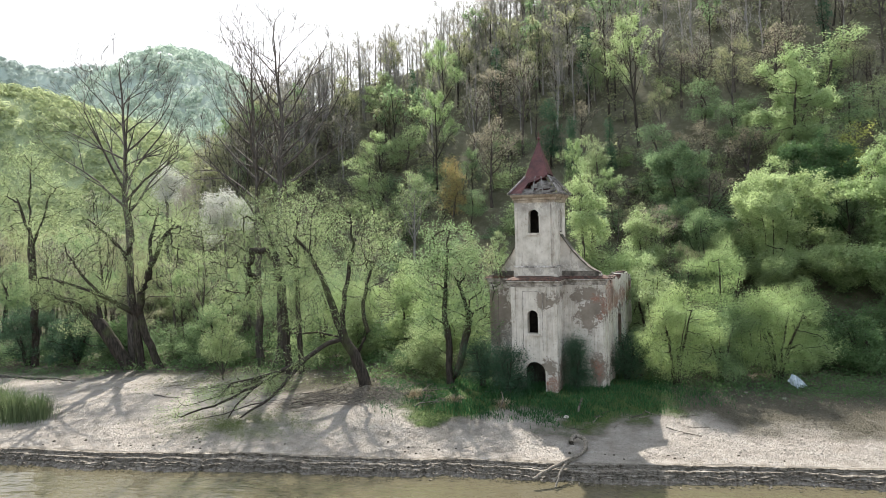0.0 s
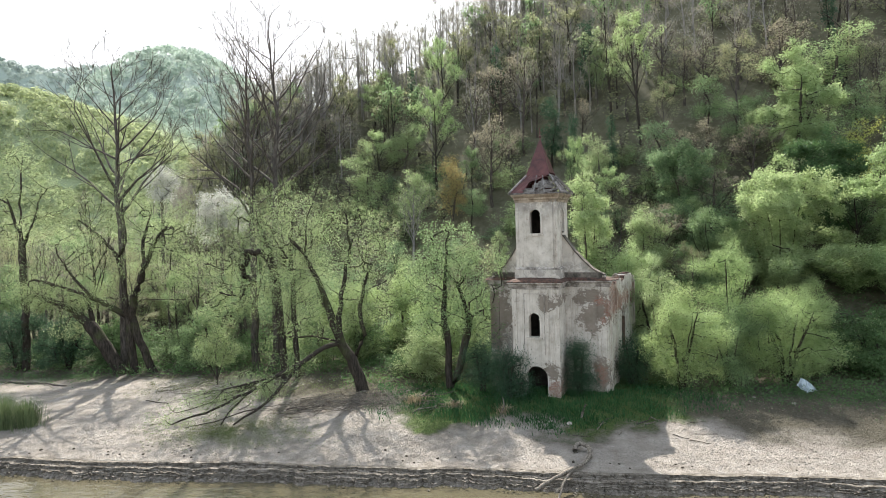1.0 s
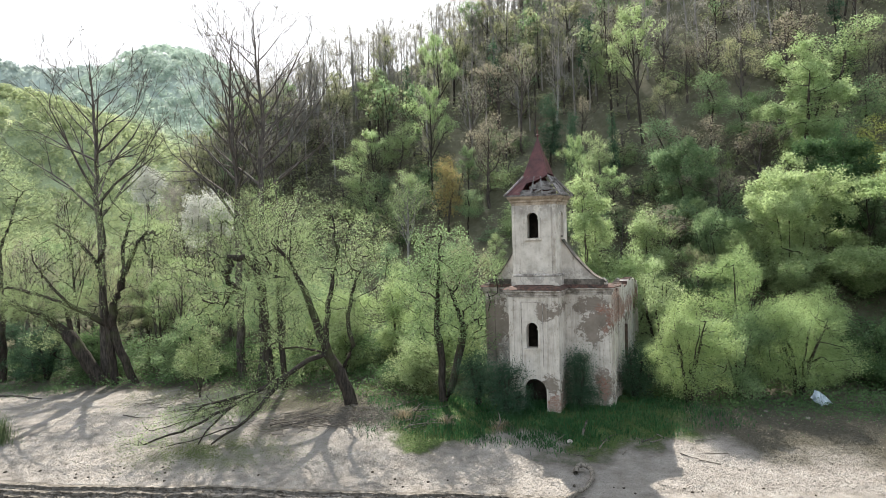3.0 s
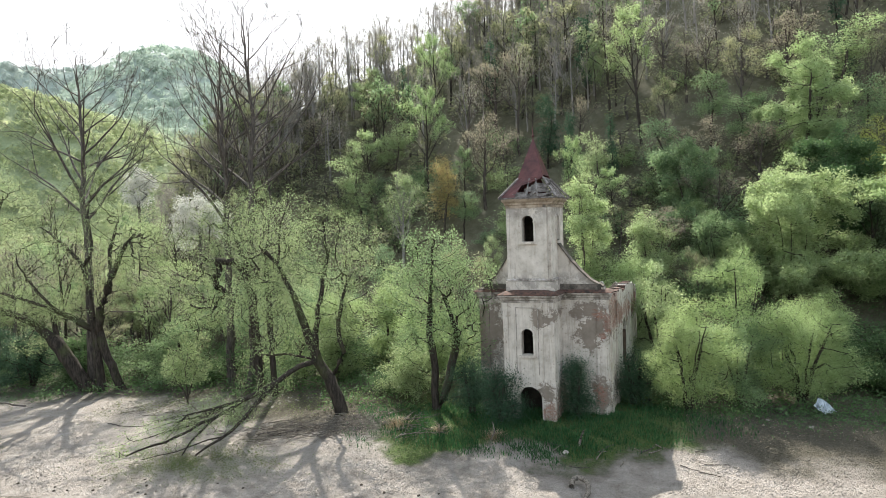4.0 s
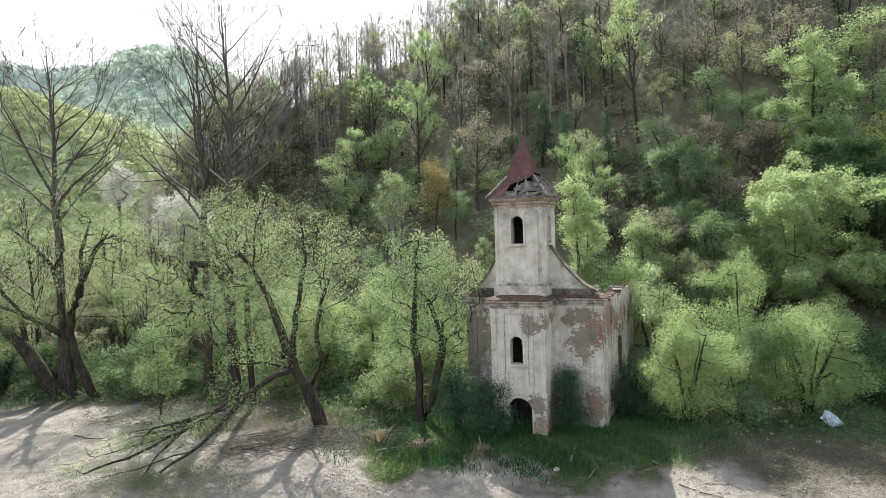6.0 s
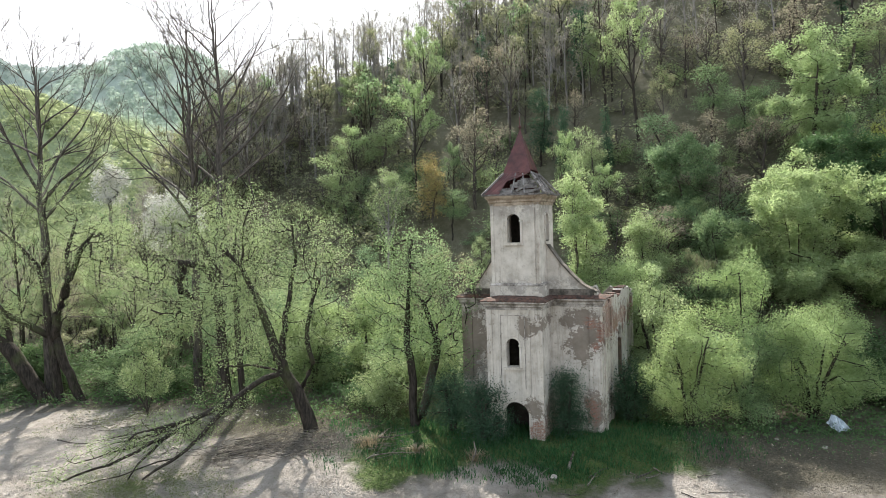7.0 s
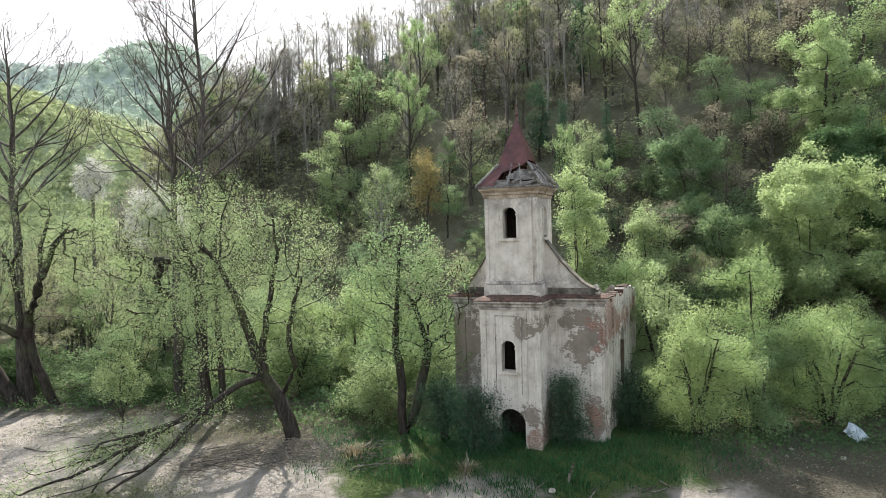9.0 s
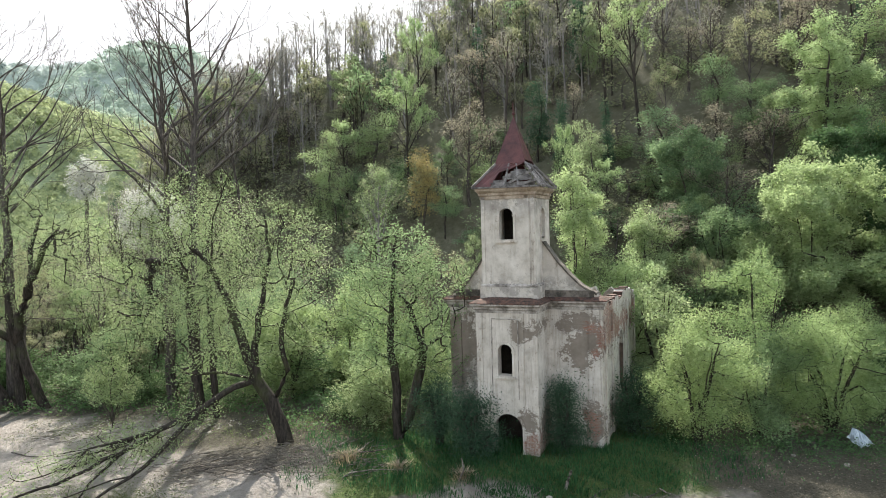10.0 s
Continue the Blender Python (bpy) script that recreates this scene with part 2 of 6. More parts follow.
def plaster_material():
    """Weathered lime plaster: rain streaks, bare render and brick where it has come away."""
    m, nt, out, node, put = material("weathered_plaster")
    tc = node("ShaderNodeTexCoord").outputs["Object"]
    sep = node("ShaderNodeSeparateXYZ", Vector=tc)
    u, v, z = sep.outputs
    fine = noise_at(node, put, tc, 14.0, 6.0, 0.7)
    mid = noise_at(node, put, tc, 1.3, 6.0, 0.65)
    edge = noise_at(node, put, tc, 0.75, 7.0, 0.68)
    streak = noise_at(node, put, node("ShaderNodeMapping", Vector=tc, Scale=(2.6, 2.6, 0.3)).outputs[0], 1.0, 7.0, 0.68)
    col = ramp(nt, put, mid, [(0.28, (0.35, 0.315, 0.27)), (0.5, (0.51, 0.467, 0.41)), (0.72, (0.63, 0.588, 0.53))])
    col = mixed(nt, put, calc(nt, put, "MULTIPLY", grey(nt, put, streak, 0.50, 0.72), 0.5), col, (0.27, 0.235, 0.195))
    col = mixed(nt, put, calc(nt, put, "MULTIPLY", grey(nt, put, fine, 0.55, 0.75), 0.45), col, (0.31, 0.27, 0.225))
    torn = noise_at(node, put, tc, 3.4, 6.0, 0.7)
    lines = noise_at(node, put, node("ShaderNodeMapping", Vector=tc, Scale=(9.0, 9.0, 0.35)).outputs[0], 1.0, 5.0, 0.7)
    col = mixed(nt, put, calc(nt, put, "MULTIPLY", calc(nt, put, "MULTIPLY", grey(nt, put, lines, 0.50, 0.63), grey(nt, put, z, 10.4, 9.2)), 0.42), col, (0.27, 0.235, 0.195))
    chip = noise_at(node, put, node("ShaderNodeMapping", Vector=tc, Scale=(1.0, 1.0, 1.9)).outputs[0], 8.0, 5.0, 0.7)
    wob = calc(nt, put, "ADD", calc(nt, put, "MULTIPLY", calc(nt, put, "SUBTRACT", edge, 0.5), 3.2), calc(nt, put, "MULTIPLY", calc(nt, put, "SUBTRACT", torn, 0.5), 2.2))
    wob = calc(nt, put, "ADD", wob, calc(nt, put, "MULTIPLY", calc(nt, put, "SUBTRACT", chip, 0.5), 1.6))

    def patch(cu, cz, ru, rz, soft=0.06):
        du = calc(nt, put, "DIVIDE", calc(nt, put, "SUBTRACT", u, cu), ru)
        dz = calc(nt, put, "DIVIDE", calc(nt, put, "SUBTRACT", z, cz), rz)
        d = calc(nt, put, "ADD", calc(nt, put, "SQRT", calc(nt, put, "ADD", calc(nt, put, "MULTIPLY", du, du), calc(nt, put, "MULTIPLY", dz, dz))), wob)
        return grey(nt, put, d, 1.0 + soft, 1.0 - soft)

    def union(*ms):
        r = ms[0]
        for q in ms[1:]:
            r = calc(nt, put, "MAXIMUM", r, q)
        return r
    render_mask = union(patch(3.75, 7.3, 0.95, 1.15), patch(3.0, 8.5, 1.5, 0.55), patch(0.85, 8.2, 0.55, 0.55), patch(-3.6, 6.4, 1.5, 2.4), patch(-3.4, 3.6, 1.2, 1.2), patch(4.3, 3.0, 0.6, 1.2), patch(1.1, 3.4, 0.7, 0.6))
    col = mixed(nt, put, render_mask, col, ramp(nt, put, mid, [(0.3, (0.17, 0.144, 0.117)), (0.7, (0.265, 0.226, 0.187))]))
    brick = node("ShaderNodeTexBrick", Scale=1.0, Mortar_Size=0.012, Brick_Width=0.27, Row_Height=0.085)
    put(brick.inputs["Color1"], rgb((0.19, 0.082, 0.058)))
    put(brick.inputs["Color2"], rgb((0.28, 0.125, 0.085)))
    put(brick.inputs["Mortar"], rgb((0.25, 0.20, 0.165)))
    put(brick.inputs["Vector"], node("ShaderNodeCombineXYZ", X=calc(nt, put, "ADD", u, v), Y=z, Z=0.0).outputs[0])
    brick_mask = union(patch(4.66, 7.8, 0.2, 0.7), patch(4.1, 8.3, 0.4, 0.3), patch(4.2, 3.0, 0.42, 0.75), patch(1.3, 2.1, 0.55, 0.7), patch(4.3, 6.9, 0.3, 0.3))
    deep = calc(nt, put, "MULTIPLY", grey(nt, put, v, 2.3, 3.2), grey(nt, put, calc(nt, put, "ADD", v, wob), 7.0, 5.5))
    brick_mask = union(brick_mask, calc(nt, put, "MULTIPLY", deep, grey(nt, put, calc(nt, put, "ADD", z, calc(nt, put, "MULTIPLY", wob, 1.4)), 7.0, 7.6)))
    brick_mask = calc(nt, put, "MULTIPLY", brick_mask, grey(nt, put, z, 9.9, 9.6))
    col = mixed(nt, put, calc(nt, put, "MULTIPLY", brick_mask, grey(nt, put, chip, 0.36, 0.56)), col, brick.outputs[0])
    spots = calc(nt, put, "MULTIPLY", grey(nt, put, calc(nt, put, "ADD", torn, calc(nt, put, "MULTIPLY", streak, 0.6)), 0.90, 1.0), 0.55)
    col = mixed(nt, put, spots, col, (0.20, 0.17, 0.14))
    flake = noise_at(node, put, node("ShaderNodeMapping", Vector=tc, Scale=(1.3, 1.3, 8.0)).outputs[0], 1.6, 6.0, 0.7)
    layers = calc(nt, put, "MULTIPLY", patch(3.2, 8.5, 1.7, 0.75, 0.3), grey(nt, put, flake, 0.48, 0.58))
    col = mixed(nt, put, calc(nt, put, "MULTIPLY", layers, 0.75), col, (0.19, 0.16, 0.135))
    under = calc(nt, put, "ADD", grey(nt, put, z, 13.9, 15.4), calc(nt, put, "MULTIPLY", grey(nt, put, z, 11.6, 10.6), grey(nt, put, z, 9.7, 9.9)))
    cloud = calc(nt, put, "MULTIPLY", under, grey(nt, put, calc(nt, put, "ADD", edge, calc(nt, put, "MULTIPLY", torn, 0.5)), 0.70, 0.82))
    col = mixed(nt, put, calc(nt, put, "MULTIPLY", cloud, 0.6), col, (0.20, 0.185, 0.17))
    mould = calc(nt, put, "MULTIPLY", calc(nt, put, "MULTIPLY", grey(nt, put, u, -1.75, -1.85), grey(nt, put, z, 6.6, 5.4)), grey(nt, put, torn, 0.42, 0.6))
    col = mixed(nt, put, calc(nt, put, "MULTIPLY", mould, 0.75), col, (0.14, 0.135, 0.12))
    foot = calc(nt, put, "MULTIPLY", grey(nt, put, calc(nt, put, "ADD", z, wob), 3.2, 1.2), 0.45)
    col = mixed(nt, put, foot, col, (0.17, 0.15, 0.12))
    h = calc(nt, put, "SUBTRACT", calc(nt, put, "MULTIPLY", fine, 0.4), calc(nt, put, "ADD", render_mask, brick_mask))
    surface(nt, put, node, out, col, 0.9, bumped(node, h, 0.6, 0.03), 0.15)
    return m


def worn_material(name, dark, light, scale, rough=0.85, spec=0.2, stretch=(1, 1, 1), metal=0.0):
    m, nt, out, node, put = material(name)
    tc = node("ShaderNodeTexCoord").outputs["Object"]
    mp = node("ShaderNodeMapping", Vector=tc, Scale=stretch)
    a = noise_at(node, put, mp.outputs[0], scale, 6.0, 0.65)
    b = noise_at(node, put, tc, scale * 6, 4.0, 0.6)
    col = mixed(nt, put, grey(nt, put, a, 0.32, 0.68), dark, light)
    col = mixed(nt, put, calc(nt, put, "MULTIPLY", grey(nt, put, b, 0.5, 0.8), 0.5), col, dark)
    p = surface(nt, put, node, out, col, rough, bumped(node, b, 0.5, 0.02), spec)
    p.inputs["Metallic"].default_value = metal
    return m


GROUND, MUD, WATER, PLASTER = ground_material(), mud_material(), water_material(), plaster_material()
CORNICE = worn_material("mossy_cornice_brick", (0.028, 0.025, 0.021), (0.125, 0.068, 0.052), 4.0)
COPING = worn_material("dark_mossy_coping", (0.05, 0.046, 0.038), (0.19, 0.165, 0.14), 2.2)
MOULD = worn_material("stained_moulding", (0.12, 0.105, 0.09), (0.50, 0.46, 0.42), 1.8)
ROOF = worn_material("rusted_red_sheet_metal", (0.045, 0.014, 0.014), (0.105, 0.034, 0.032), 1.5, 0.55, 0.4)
TIMBER = worn_material("grey_roof_timber", (0.06, 0.054, 0.05), (0.25, 0.235, 0.225), 3.0)
# Indoor shade put into a dark colour, for floors, ceiling and added panels.
DARK = worn_material("shade_dark_interior", (0.02, 0.017, 0.014), (0.05, 0.042, 0.035), 2.0)
EARTH = worn_material("dark_root_earth", (0.03, 0.024, 0.018), (0.085, 0.07, 0.052), 3.0)
STONE = worn_material("pale_river_stone", (0.17, 0.155, 0.13), (0.34, 0.32, 0.28), 4.0)
WINDOW_BACKING = worn_material("brown_window_backing", (0.07, 0.05, 0.038), (0.18, 0.125, 0.09), 3.0)
SHEET = worn_material("grey_plastic_sheet", (0.15, 0.19, 0.215), (0.47, 0.53, 0.57), 2.2, 0.4, 0.4, (4, 1, 0.8))

# ---- small builders ----
def link_mesh(name, bm, mat, parent=None, label="", smooth=False):
    me = bpy.data.meshes.new(name)
    bm.to_mesh(me)
    bm.free()
    me.materials.append(mat)
    if smooth:
        me.polygons.foreach_set("use_smooth", [True] * len(me.polygons))
    ob = new(name, me)
    if parent is not None:
        ob.parent = parent
    if label:
        ob["label"] = label
    return ob


part = link_mesh


def array_mesh(name, co, faces, mat, smooth=False):
    """A mesh from arrays: faces is an (n, 3) or (n, 4) array of corners."""
    me = bpy.data.meshes.new(name)
    n, k = faces.shape
    me.vertices.add(len(co))
    me.vertices.foreach_set("co", np.ascontiguousarray(co, dtype=np.float32).ravel())
    me.loops.add(n * k)
    me.loops.foreach_set("vertex_index", np.ascontiguousarray(faces, dtype=np.int32).ravel())
    me.polygons.add(n)
    me.polygons.foreach_set("loop_start", np.arange(0, n * k, k, dtype=np.int32))
    me.polygons.foreach_set("use_smooth", np.full(n, smooth, dtype=bool))
    me.update(calc_edges=True)
    me.materials.append(mat)
    return me


def thing(name, label, category, group="", kind="", at=(0, 0, 0), turn=0):
    ob = tagged(new(name), label, category, group, kind)
    ob.empty_display_size = 0.3
    ob.matrix_basis = pose(*at, 0, 0, turn)
    return ob


def box(bm, x0, x1, y0, y1, z0, z1, m=None):
    vs = [bm.verts.new(Vector((x, y, z)) if m is None else m @ Vector((x, y, z))) for z in (z0, z1) for y in (y0, y1) for x in (x0, x1)]
    for f in ((0, 2, 3, 1), (4, 5, 7, 6), (0, 1, 5, 4), (2, 6, 7, 3), (0, 4, 6, 2), (1, 3, 7, 5)):
        bm.faces.new([vs[i] for i in f])


# ---- ground: one sheet from the river bed over the bank and the wooded slope to the far mountains ----
def steps(x, xs, ys):
    """Smoothed piecewise-linear course."""
    return (np.interp(x - 6, xs, ys) + np.interp(x - 3, xs, ys) + np.interp(x, xs, ys) + np.interp(x + 3, xs, ys) + np.interp(x + 6, xs, ys)) / 5


FOOT_X, FOOT_Y = [-400, -140, -75, -57, -45, -22, 0, 18, 60, 400], [260, 170, 112, 96, 88, 78, 69, 63, 60, 60]
CREST_X, CREST_Y = [-400, -120, -75, -57, -48, -38, -30, -18, 20, 60, 400], [420, 205, 140, 120, 119, 126, 132, 144, 150, 156, 200]
CREST_Z = [0, 2, 15, 26, 32.5, 38.5, 41.5, 50, 70, 92, 140]


def wave(x, y, s, k):
    return (np.sin(x * s + k) * np.cos(y * s * 1.3 + 2 * k) + 0.5 * np.sin(x * s * 2.1 + y * s * 1.7 + 3 * k)) / 1.5


def slope_part(x, y):
    return (y - steps(x, FOOT_X, FOOT_Y)) / (steps(x, CREST_X, CREST_Y) - steps(x, FOOT_X, FOOT_Y))


def land(x, y):
    x, y = np.asarray(x, dtype=float), np.asarray(y, dtype=float)
    shore = 37.9 + 0.35 * wave(x, 0 * x, 0.21, 1.0) + 0.12 * wave(x, 0 * x, 0.9, 2.0)
    d = y - shore
    z = np.where(d < 0, -0.75 + 0.35 * np.clip(d, -4, 0), 0)
    z = np.where(d >= 0, -0.75 + 1.05 * np.clip((d - 0.75) / 0.3, 0, 1), z)
    rise = np.clip((d - 1.0) / 22, 0, 1)
    z = z + rise * 0.75
    z = z + 0.98 * np.exp(-((x - 2) / 16) ** 2) * np.clip((y - 43.5) / 6.5, 0, 1) + 0.5 * np.exp(-((x + 13) / 5) ** 2) * np.clip((y - 46) / 5, 0, 1)
    z = z + np.clip(rise * 4, 0, 1) * (0.07 * wave(x, y, 0.8, 0.5) + 0.05 * wave(x, y, 1.9, 1.5))
    s = slope_part(x, y)
    top = steps(x, CREST_X, CREST_Z)
    hill = np.where(s < 1, top * np.clip(s, 0, 1) ** 1.06, top * (1 - 0.18 * np.clip(s - 1, 0, 3)))
    z = z + hill + np.clip(s * 3, 0, 1) * 1.2 * wave(x, y, 0.09, 0.3)
    far = np.clip((np.hypot(x, y) - 190) / 120, 0, 1)
    ta, ra = (x + 254) * 0.872 + (y - 453) * 0.489, (y - 453) * 0.872 - (x + 254) * 0.489
    tb, rb = (x + 575) * 0.775 + (y - 692) * 0.631, (y - 692) * 0.775 - (x + 575) * 0.631
    tc, rc = (x + 224) * 0.743 + (y - 249) * 0.669, (y - 249) * 0.743 - (x + 224) * 0.669
    z = z + far * ((66 * np.exp(-(ta / 85) ** 2) + 74 * np.exp(-(ta / 230) ** 2)) * np.exp(-(ra / 140) ** 2)
                   + (208 + 9 * wave(tb, tb * 0, 0.03, 1.0)) * np.exp(-(tb / 420) ** 4 - (rb / 130) ** 2)
                   + 62 * np.exp(-((tc + 20) / 95) ** 2 - (rc / 60) ** 2))
    back = np.clip((-y - 60) / 60, 0, 1)
    z = z + back * (3.0 + 30 * np.clip((-y - 110) / 250, 0, 1))
    return z


def ground_z(x, y):
    return float(land(np.array([x]), np.array([y]))[0])


gx = np.concatenate([np.linspace(-1400, -130, 50), np.linspace(-125, -52, 40), np.linspace(-51, 36, 160), np.linspace(38, 120, 40), np.linspace(130, 700, 25)])
gy = np.concatenate([np.linspace(-700, 30, 20), np.linspace(33, 37, 6), np.linspace(37.2, 39.6, 26), np.linspace(39.9, 60, 66), np.linspace(61.5, 160, 62), np.linspace(168, 1300, 70)])
GX, GY = np.meshgrid(gx, gy)
co = np.stack([GX.ravel(), GY.ravel(), land(GX, GY).ravel()], 1)
nx, ny = len(gx), len(gy)
idx = (np.arange(ny - 1)[:, None] * nx + np.arange(nx - 1)[None, :]).ravel()
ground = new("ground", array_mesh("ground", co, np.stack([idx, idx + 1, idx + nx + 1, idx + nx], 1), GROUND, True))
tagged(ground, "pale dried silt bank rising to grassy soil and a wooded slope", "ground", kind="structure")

WATER_Z = -0.42
bm = bmesh.new()
corners = [bm.verts.new(c) for c in ((-1400, -75, WATER_Z), (700, -75, WATER_Z), (700, 39.5, WATER_Z), (-1400, 39.5, WATER_Z))]
bm.faces.new(corners)
tagged(link_mesh("water", bm, WATER), "murky olive-brown river water with small ripples", "water", kind="structure")


def rough(rng, xs, scales):
    """Ragged course along x: random heights at several spacings."""
    out = np.zeros_like(xs)
    for step, amp in scales:
        n = int((xs[-1] - xs[0]) / step) + 3
        out += np.interp(xs, xs[0] + np.arange(n) * step, rng.uniform(-amp, amp, n))
    return out


def bank():
    """The eroded mud bank: thin layers stepping down to the water, each broken along its own edge."""
    rng = np.random.default_rng(8)
    xs = np.arange(-62, 44, 0.08)
    o = 0 * xs
    shore = 37.62 + 0.35 * wave(xs, o, 0.21, 1.0) + 0.12 * wave(xs, o, 0.9, 2.0)
    rows, y = [], shore + 1.15
    rows.append(np.stack([xs, y + 0.25, 0.30 + rough(rng, xs, ((1.5, 0.03),))], 1))
    z = 0.31 + rough(rng, xs, ((4.0, 0.05), (0.8, 0.02)))
    for drop, ledge in ((0.16, 0.06), (0.04, 0.10), (0.14, 0.28), (0.04, 0.05), (0.10, 0.16), (0.10, 0.06)):
        deep = np.clip(drop + rough(rng, xs, ((4.0, 0.02), (1.3, 0.025), (0.45, 0.02), (0.16, 0.014))), 0.01, 0.3)
        run = np.clip(ledge + rough(rng, xs, ((5.0, 0.12), (1.7, 0.08), (0.5, 0.06), (0.19, 0.05), (0.09, 0.03))), 0.0, 0.6)
        y = y - run
        rows.append(np.stack([xs, y, z + rough(rng, xs, ((0.4, 0.012),))], 1))
        z = z - deep
        y = y + np.clip(rough(rng, xs, ((0.5, 0.05), (0.13, 0.03))), -0.03, 0.08)
        rows.append(np.stack([xs, y, z], 1))
    rows.append(np.stack([xs, y - 0.6, z - 0.5], 1))
    n = len(xs)
    i = np.arange(n - 1)
    f = np.concatenate([np.stack([r * n + i, r * n + i + 1, (r + 1) * n + i + 1, (r + 1) * n + i][::-1], 1) for r in range(len(rows) - 1)])
    return array_mesh("bank", np.concatenate(rows), f, MUD)


def lumps(name, x, y, z, size, flat, rng, mat, label, category):
    """Small uneven lumps, past counting: six corners, eight faces each."""
    n = len(x)
    dirs = np.array([[1, 0, 0], [0, 1, 0], [-1, 0, 0], [0, -1, 0], [0, 0, 1], [0, 0, -1]], dtype=float)
    v = dirs[None] * rng.uniform(0.6, 1.3, (n, 6, 1)) + rng.normal(scale=0.18, size=(n, 6, 3))
    a = rng.uniform(0, 6.28, n)
    c, s = np.cos(a)[:, None], np.sin(a)[:, None]
    v = np.stack([v[:, :, 0] * c - v[:, :, 1] * s, v[:, :, 0] * s + v[:, :, 1] * c, v[:, :, 2] * flat], 2) * size[:, None, None]
    v += np.stack([x, y, z], 1)[:, None, :]
    f = np.array([[0, 1, 4], [1, 2, 4], [2, 3, 4], [3, 0, 4], [1, 0, 5], [2, 1, 5], [3, 2, 5], [0, 3, 5]])
    f = (np.arange(n)[:, None, None] * 6 + f[None]).reshape(-1, 3)
    return tagged(new(name, array_mesh(name, v.reshape(-1, 3), f, mat)), label, category, kind="stuff")


def crumbs():
    rng = np.random.default_rng(21)
    n = 1500
    x = rng.uniform(-58, 42, n)
    k = rng.random(n)
    y = 38.5 - k * 1.15 + 0.35 * wave(x, 0 * x, 0.21, 1.0) + rng.normal(scale=0.12, size=n)
    lumps("mud_lumps", x, y, 0.33 - 0.72 * k + rng.normal(scale=0.05, size=n), rng.uniform(0.03, 0.1, n), 0.5, rng, MUD, "crumbled lumps of dark mud along the bank", "mud")
    n = 16000
    x, y = rng.uniform(-52, 40, n), 38.9 + rng.gamma(2.2, 2.2, n)
    keep = y < 54
    x, y = x[keep], y[keep]
    lumps("silt_crumbs", x, y, land(x, y) + 0.005, rng.uniform(0.03, 0.095, len(x)), 0.5, rng, GROUND, "crumbly surface of the dried silt", "silt")


crumbs()
def pale_stones():
    """Pale stones and scraps washed up along the edge of the silt below the willows, past counting."""
    rng = np.random.default_rng(22)
    n = 420
    x, y = rng.normal(-28.0, 4.2, n), 56.3 + rng.normal(scale=0.9, size=n)
    lumps("pale_stones", x, y, land(x, y) + 0.02, rng.uniform(0.05, 0.15, n), 0.55, rng, STONE, "scattered pale stones and scraps at the edge of the silt", "stones")


pale_stones()
tagged(new("bank", bank()), "eroded bank of dark layered mud at the waterline", "river bank", kind="structure")

# ---- the ruined church ----
def arch(cu, z0, half, top, n=12, sharp=0.0):
    """Outline of an arched opening, foot at z0, crown at top."""
    spring = top - half * (1 + sharp)
    pts = [(cu - half, z0), (cu + half, z0)]
    for i in range(n + 1):
        a = math.pi * i / n
        pts.append((cu + half * math.cos(a), spring + half * (1 + sharp) * math.sin(a)))
    return pts


def slab(bm, outline, holes, thick, m):
    """An upright wall from an outline and openings in (u, z), thick metres deep along v, placed by m."""
    sub = bmesh.new()
    edges = []
    for loop in (outline, *holes):
        vs = [sub.verts.new((u, 0, z)) for u, z in loop]
        edges += [sub.edges.new((vs[i], vs[(i + 1) % len(vs)])) for i in range(len(vs))]
    bmesh.ops.triangle_fill(sub, use_beauty=True, use_dissolve=False, edges=edges)
    bmesh.ops.recalc_face_normals(sub, faces=sub.faces)
    r = bmesh.ops.extrude_face_region(sub, geom=list(sub.faces))
    bmesh.ops.translate(sub, verts=[v for v in r["geom"] if isinstance(v, bmesh.types.BMVert)], vec=(0, thick, 0))
    bmesh.ops.recalc_face_normals(sub, faces=sub.faces)
    bmesh.ops.transform(sub, matrix=m, verts=sub.verts)
    me = bpy.data.meshes.new("slab")
    sub.to_mesh(me)
    sub.free()
    bm.from_mesh(me)
    bpy.data.meshes.remove(me)


def ragged(p0, p1, n, amp, rng):
    """Points of a crumbling edge from p0 to p1."""
    out = []
    for i in range(1, n):
        f = i / n
        out.append((p0[0] + (p1[0] - p0[0]) * f + rng.uniform(-0.3, 0.3) * abs(p1[0] - p0[0]) / n, p0[1] + (p1[1] - p0[1]) * f + rng.uniform(-amp, amp)))
    return out


def sweep(bm, path, profile, closed=False):
    """A moulding: profile points (out, z) carried along a plan path with mitred corners; out is to the right of the path."""
    n = len(path)
    rings = []
    for i, p in enumerate(path):
        a = Vector(path[i - 1]) if (i or closed) else None
        b = Vector(path[(i + 1) % n]) if (i < n - 1 or closed) else None
        p = Vector(p)
        d1 = (p - a).normalized() if a is not None else (b - p).normalized()
        d2 = (b - p).normalized() if b is not None else d1
        n1, n2 = Vector((d1.y, -d1.x)), Vector((d2.y, -d2.x))
        nn = (n1 + n2).normalized()
        nn = nn / max(0.3, nn.dot(n1))
        rings.append([bm.verts.new((p.x + nn.x * o, p.y + nn.y * o, z)) for o, z in profile])
    k = len(profile)
    for i in range(n if closed else n - 1):
        r0, r1 = rings[i], rings[(i + 1) % n]
        for j in range(k):
            bm.faces.new((r0[j], r0[(j + 1) % k], r1[(j + 1) % k], r1[j]))
    if not closed:
        bm.faces.new(rings[0][::-1])
        bm.faces.new(rings[-1])


FRONT = Matrix.Identity(4)


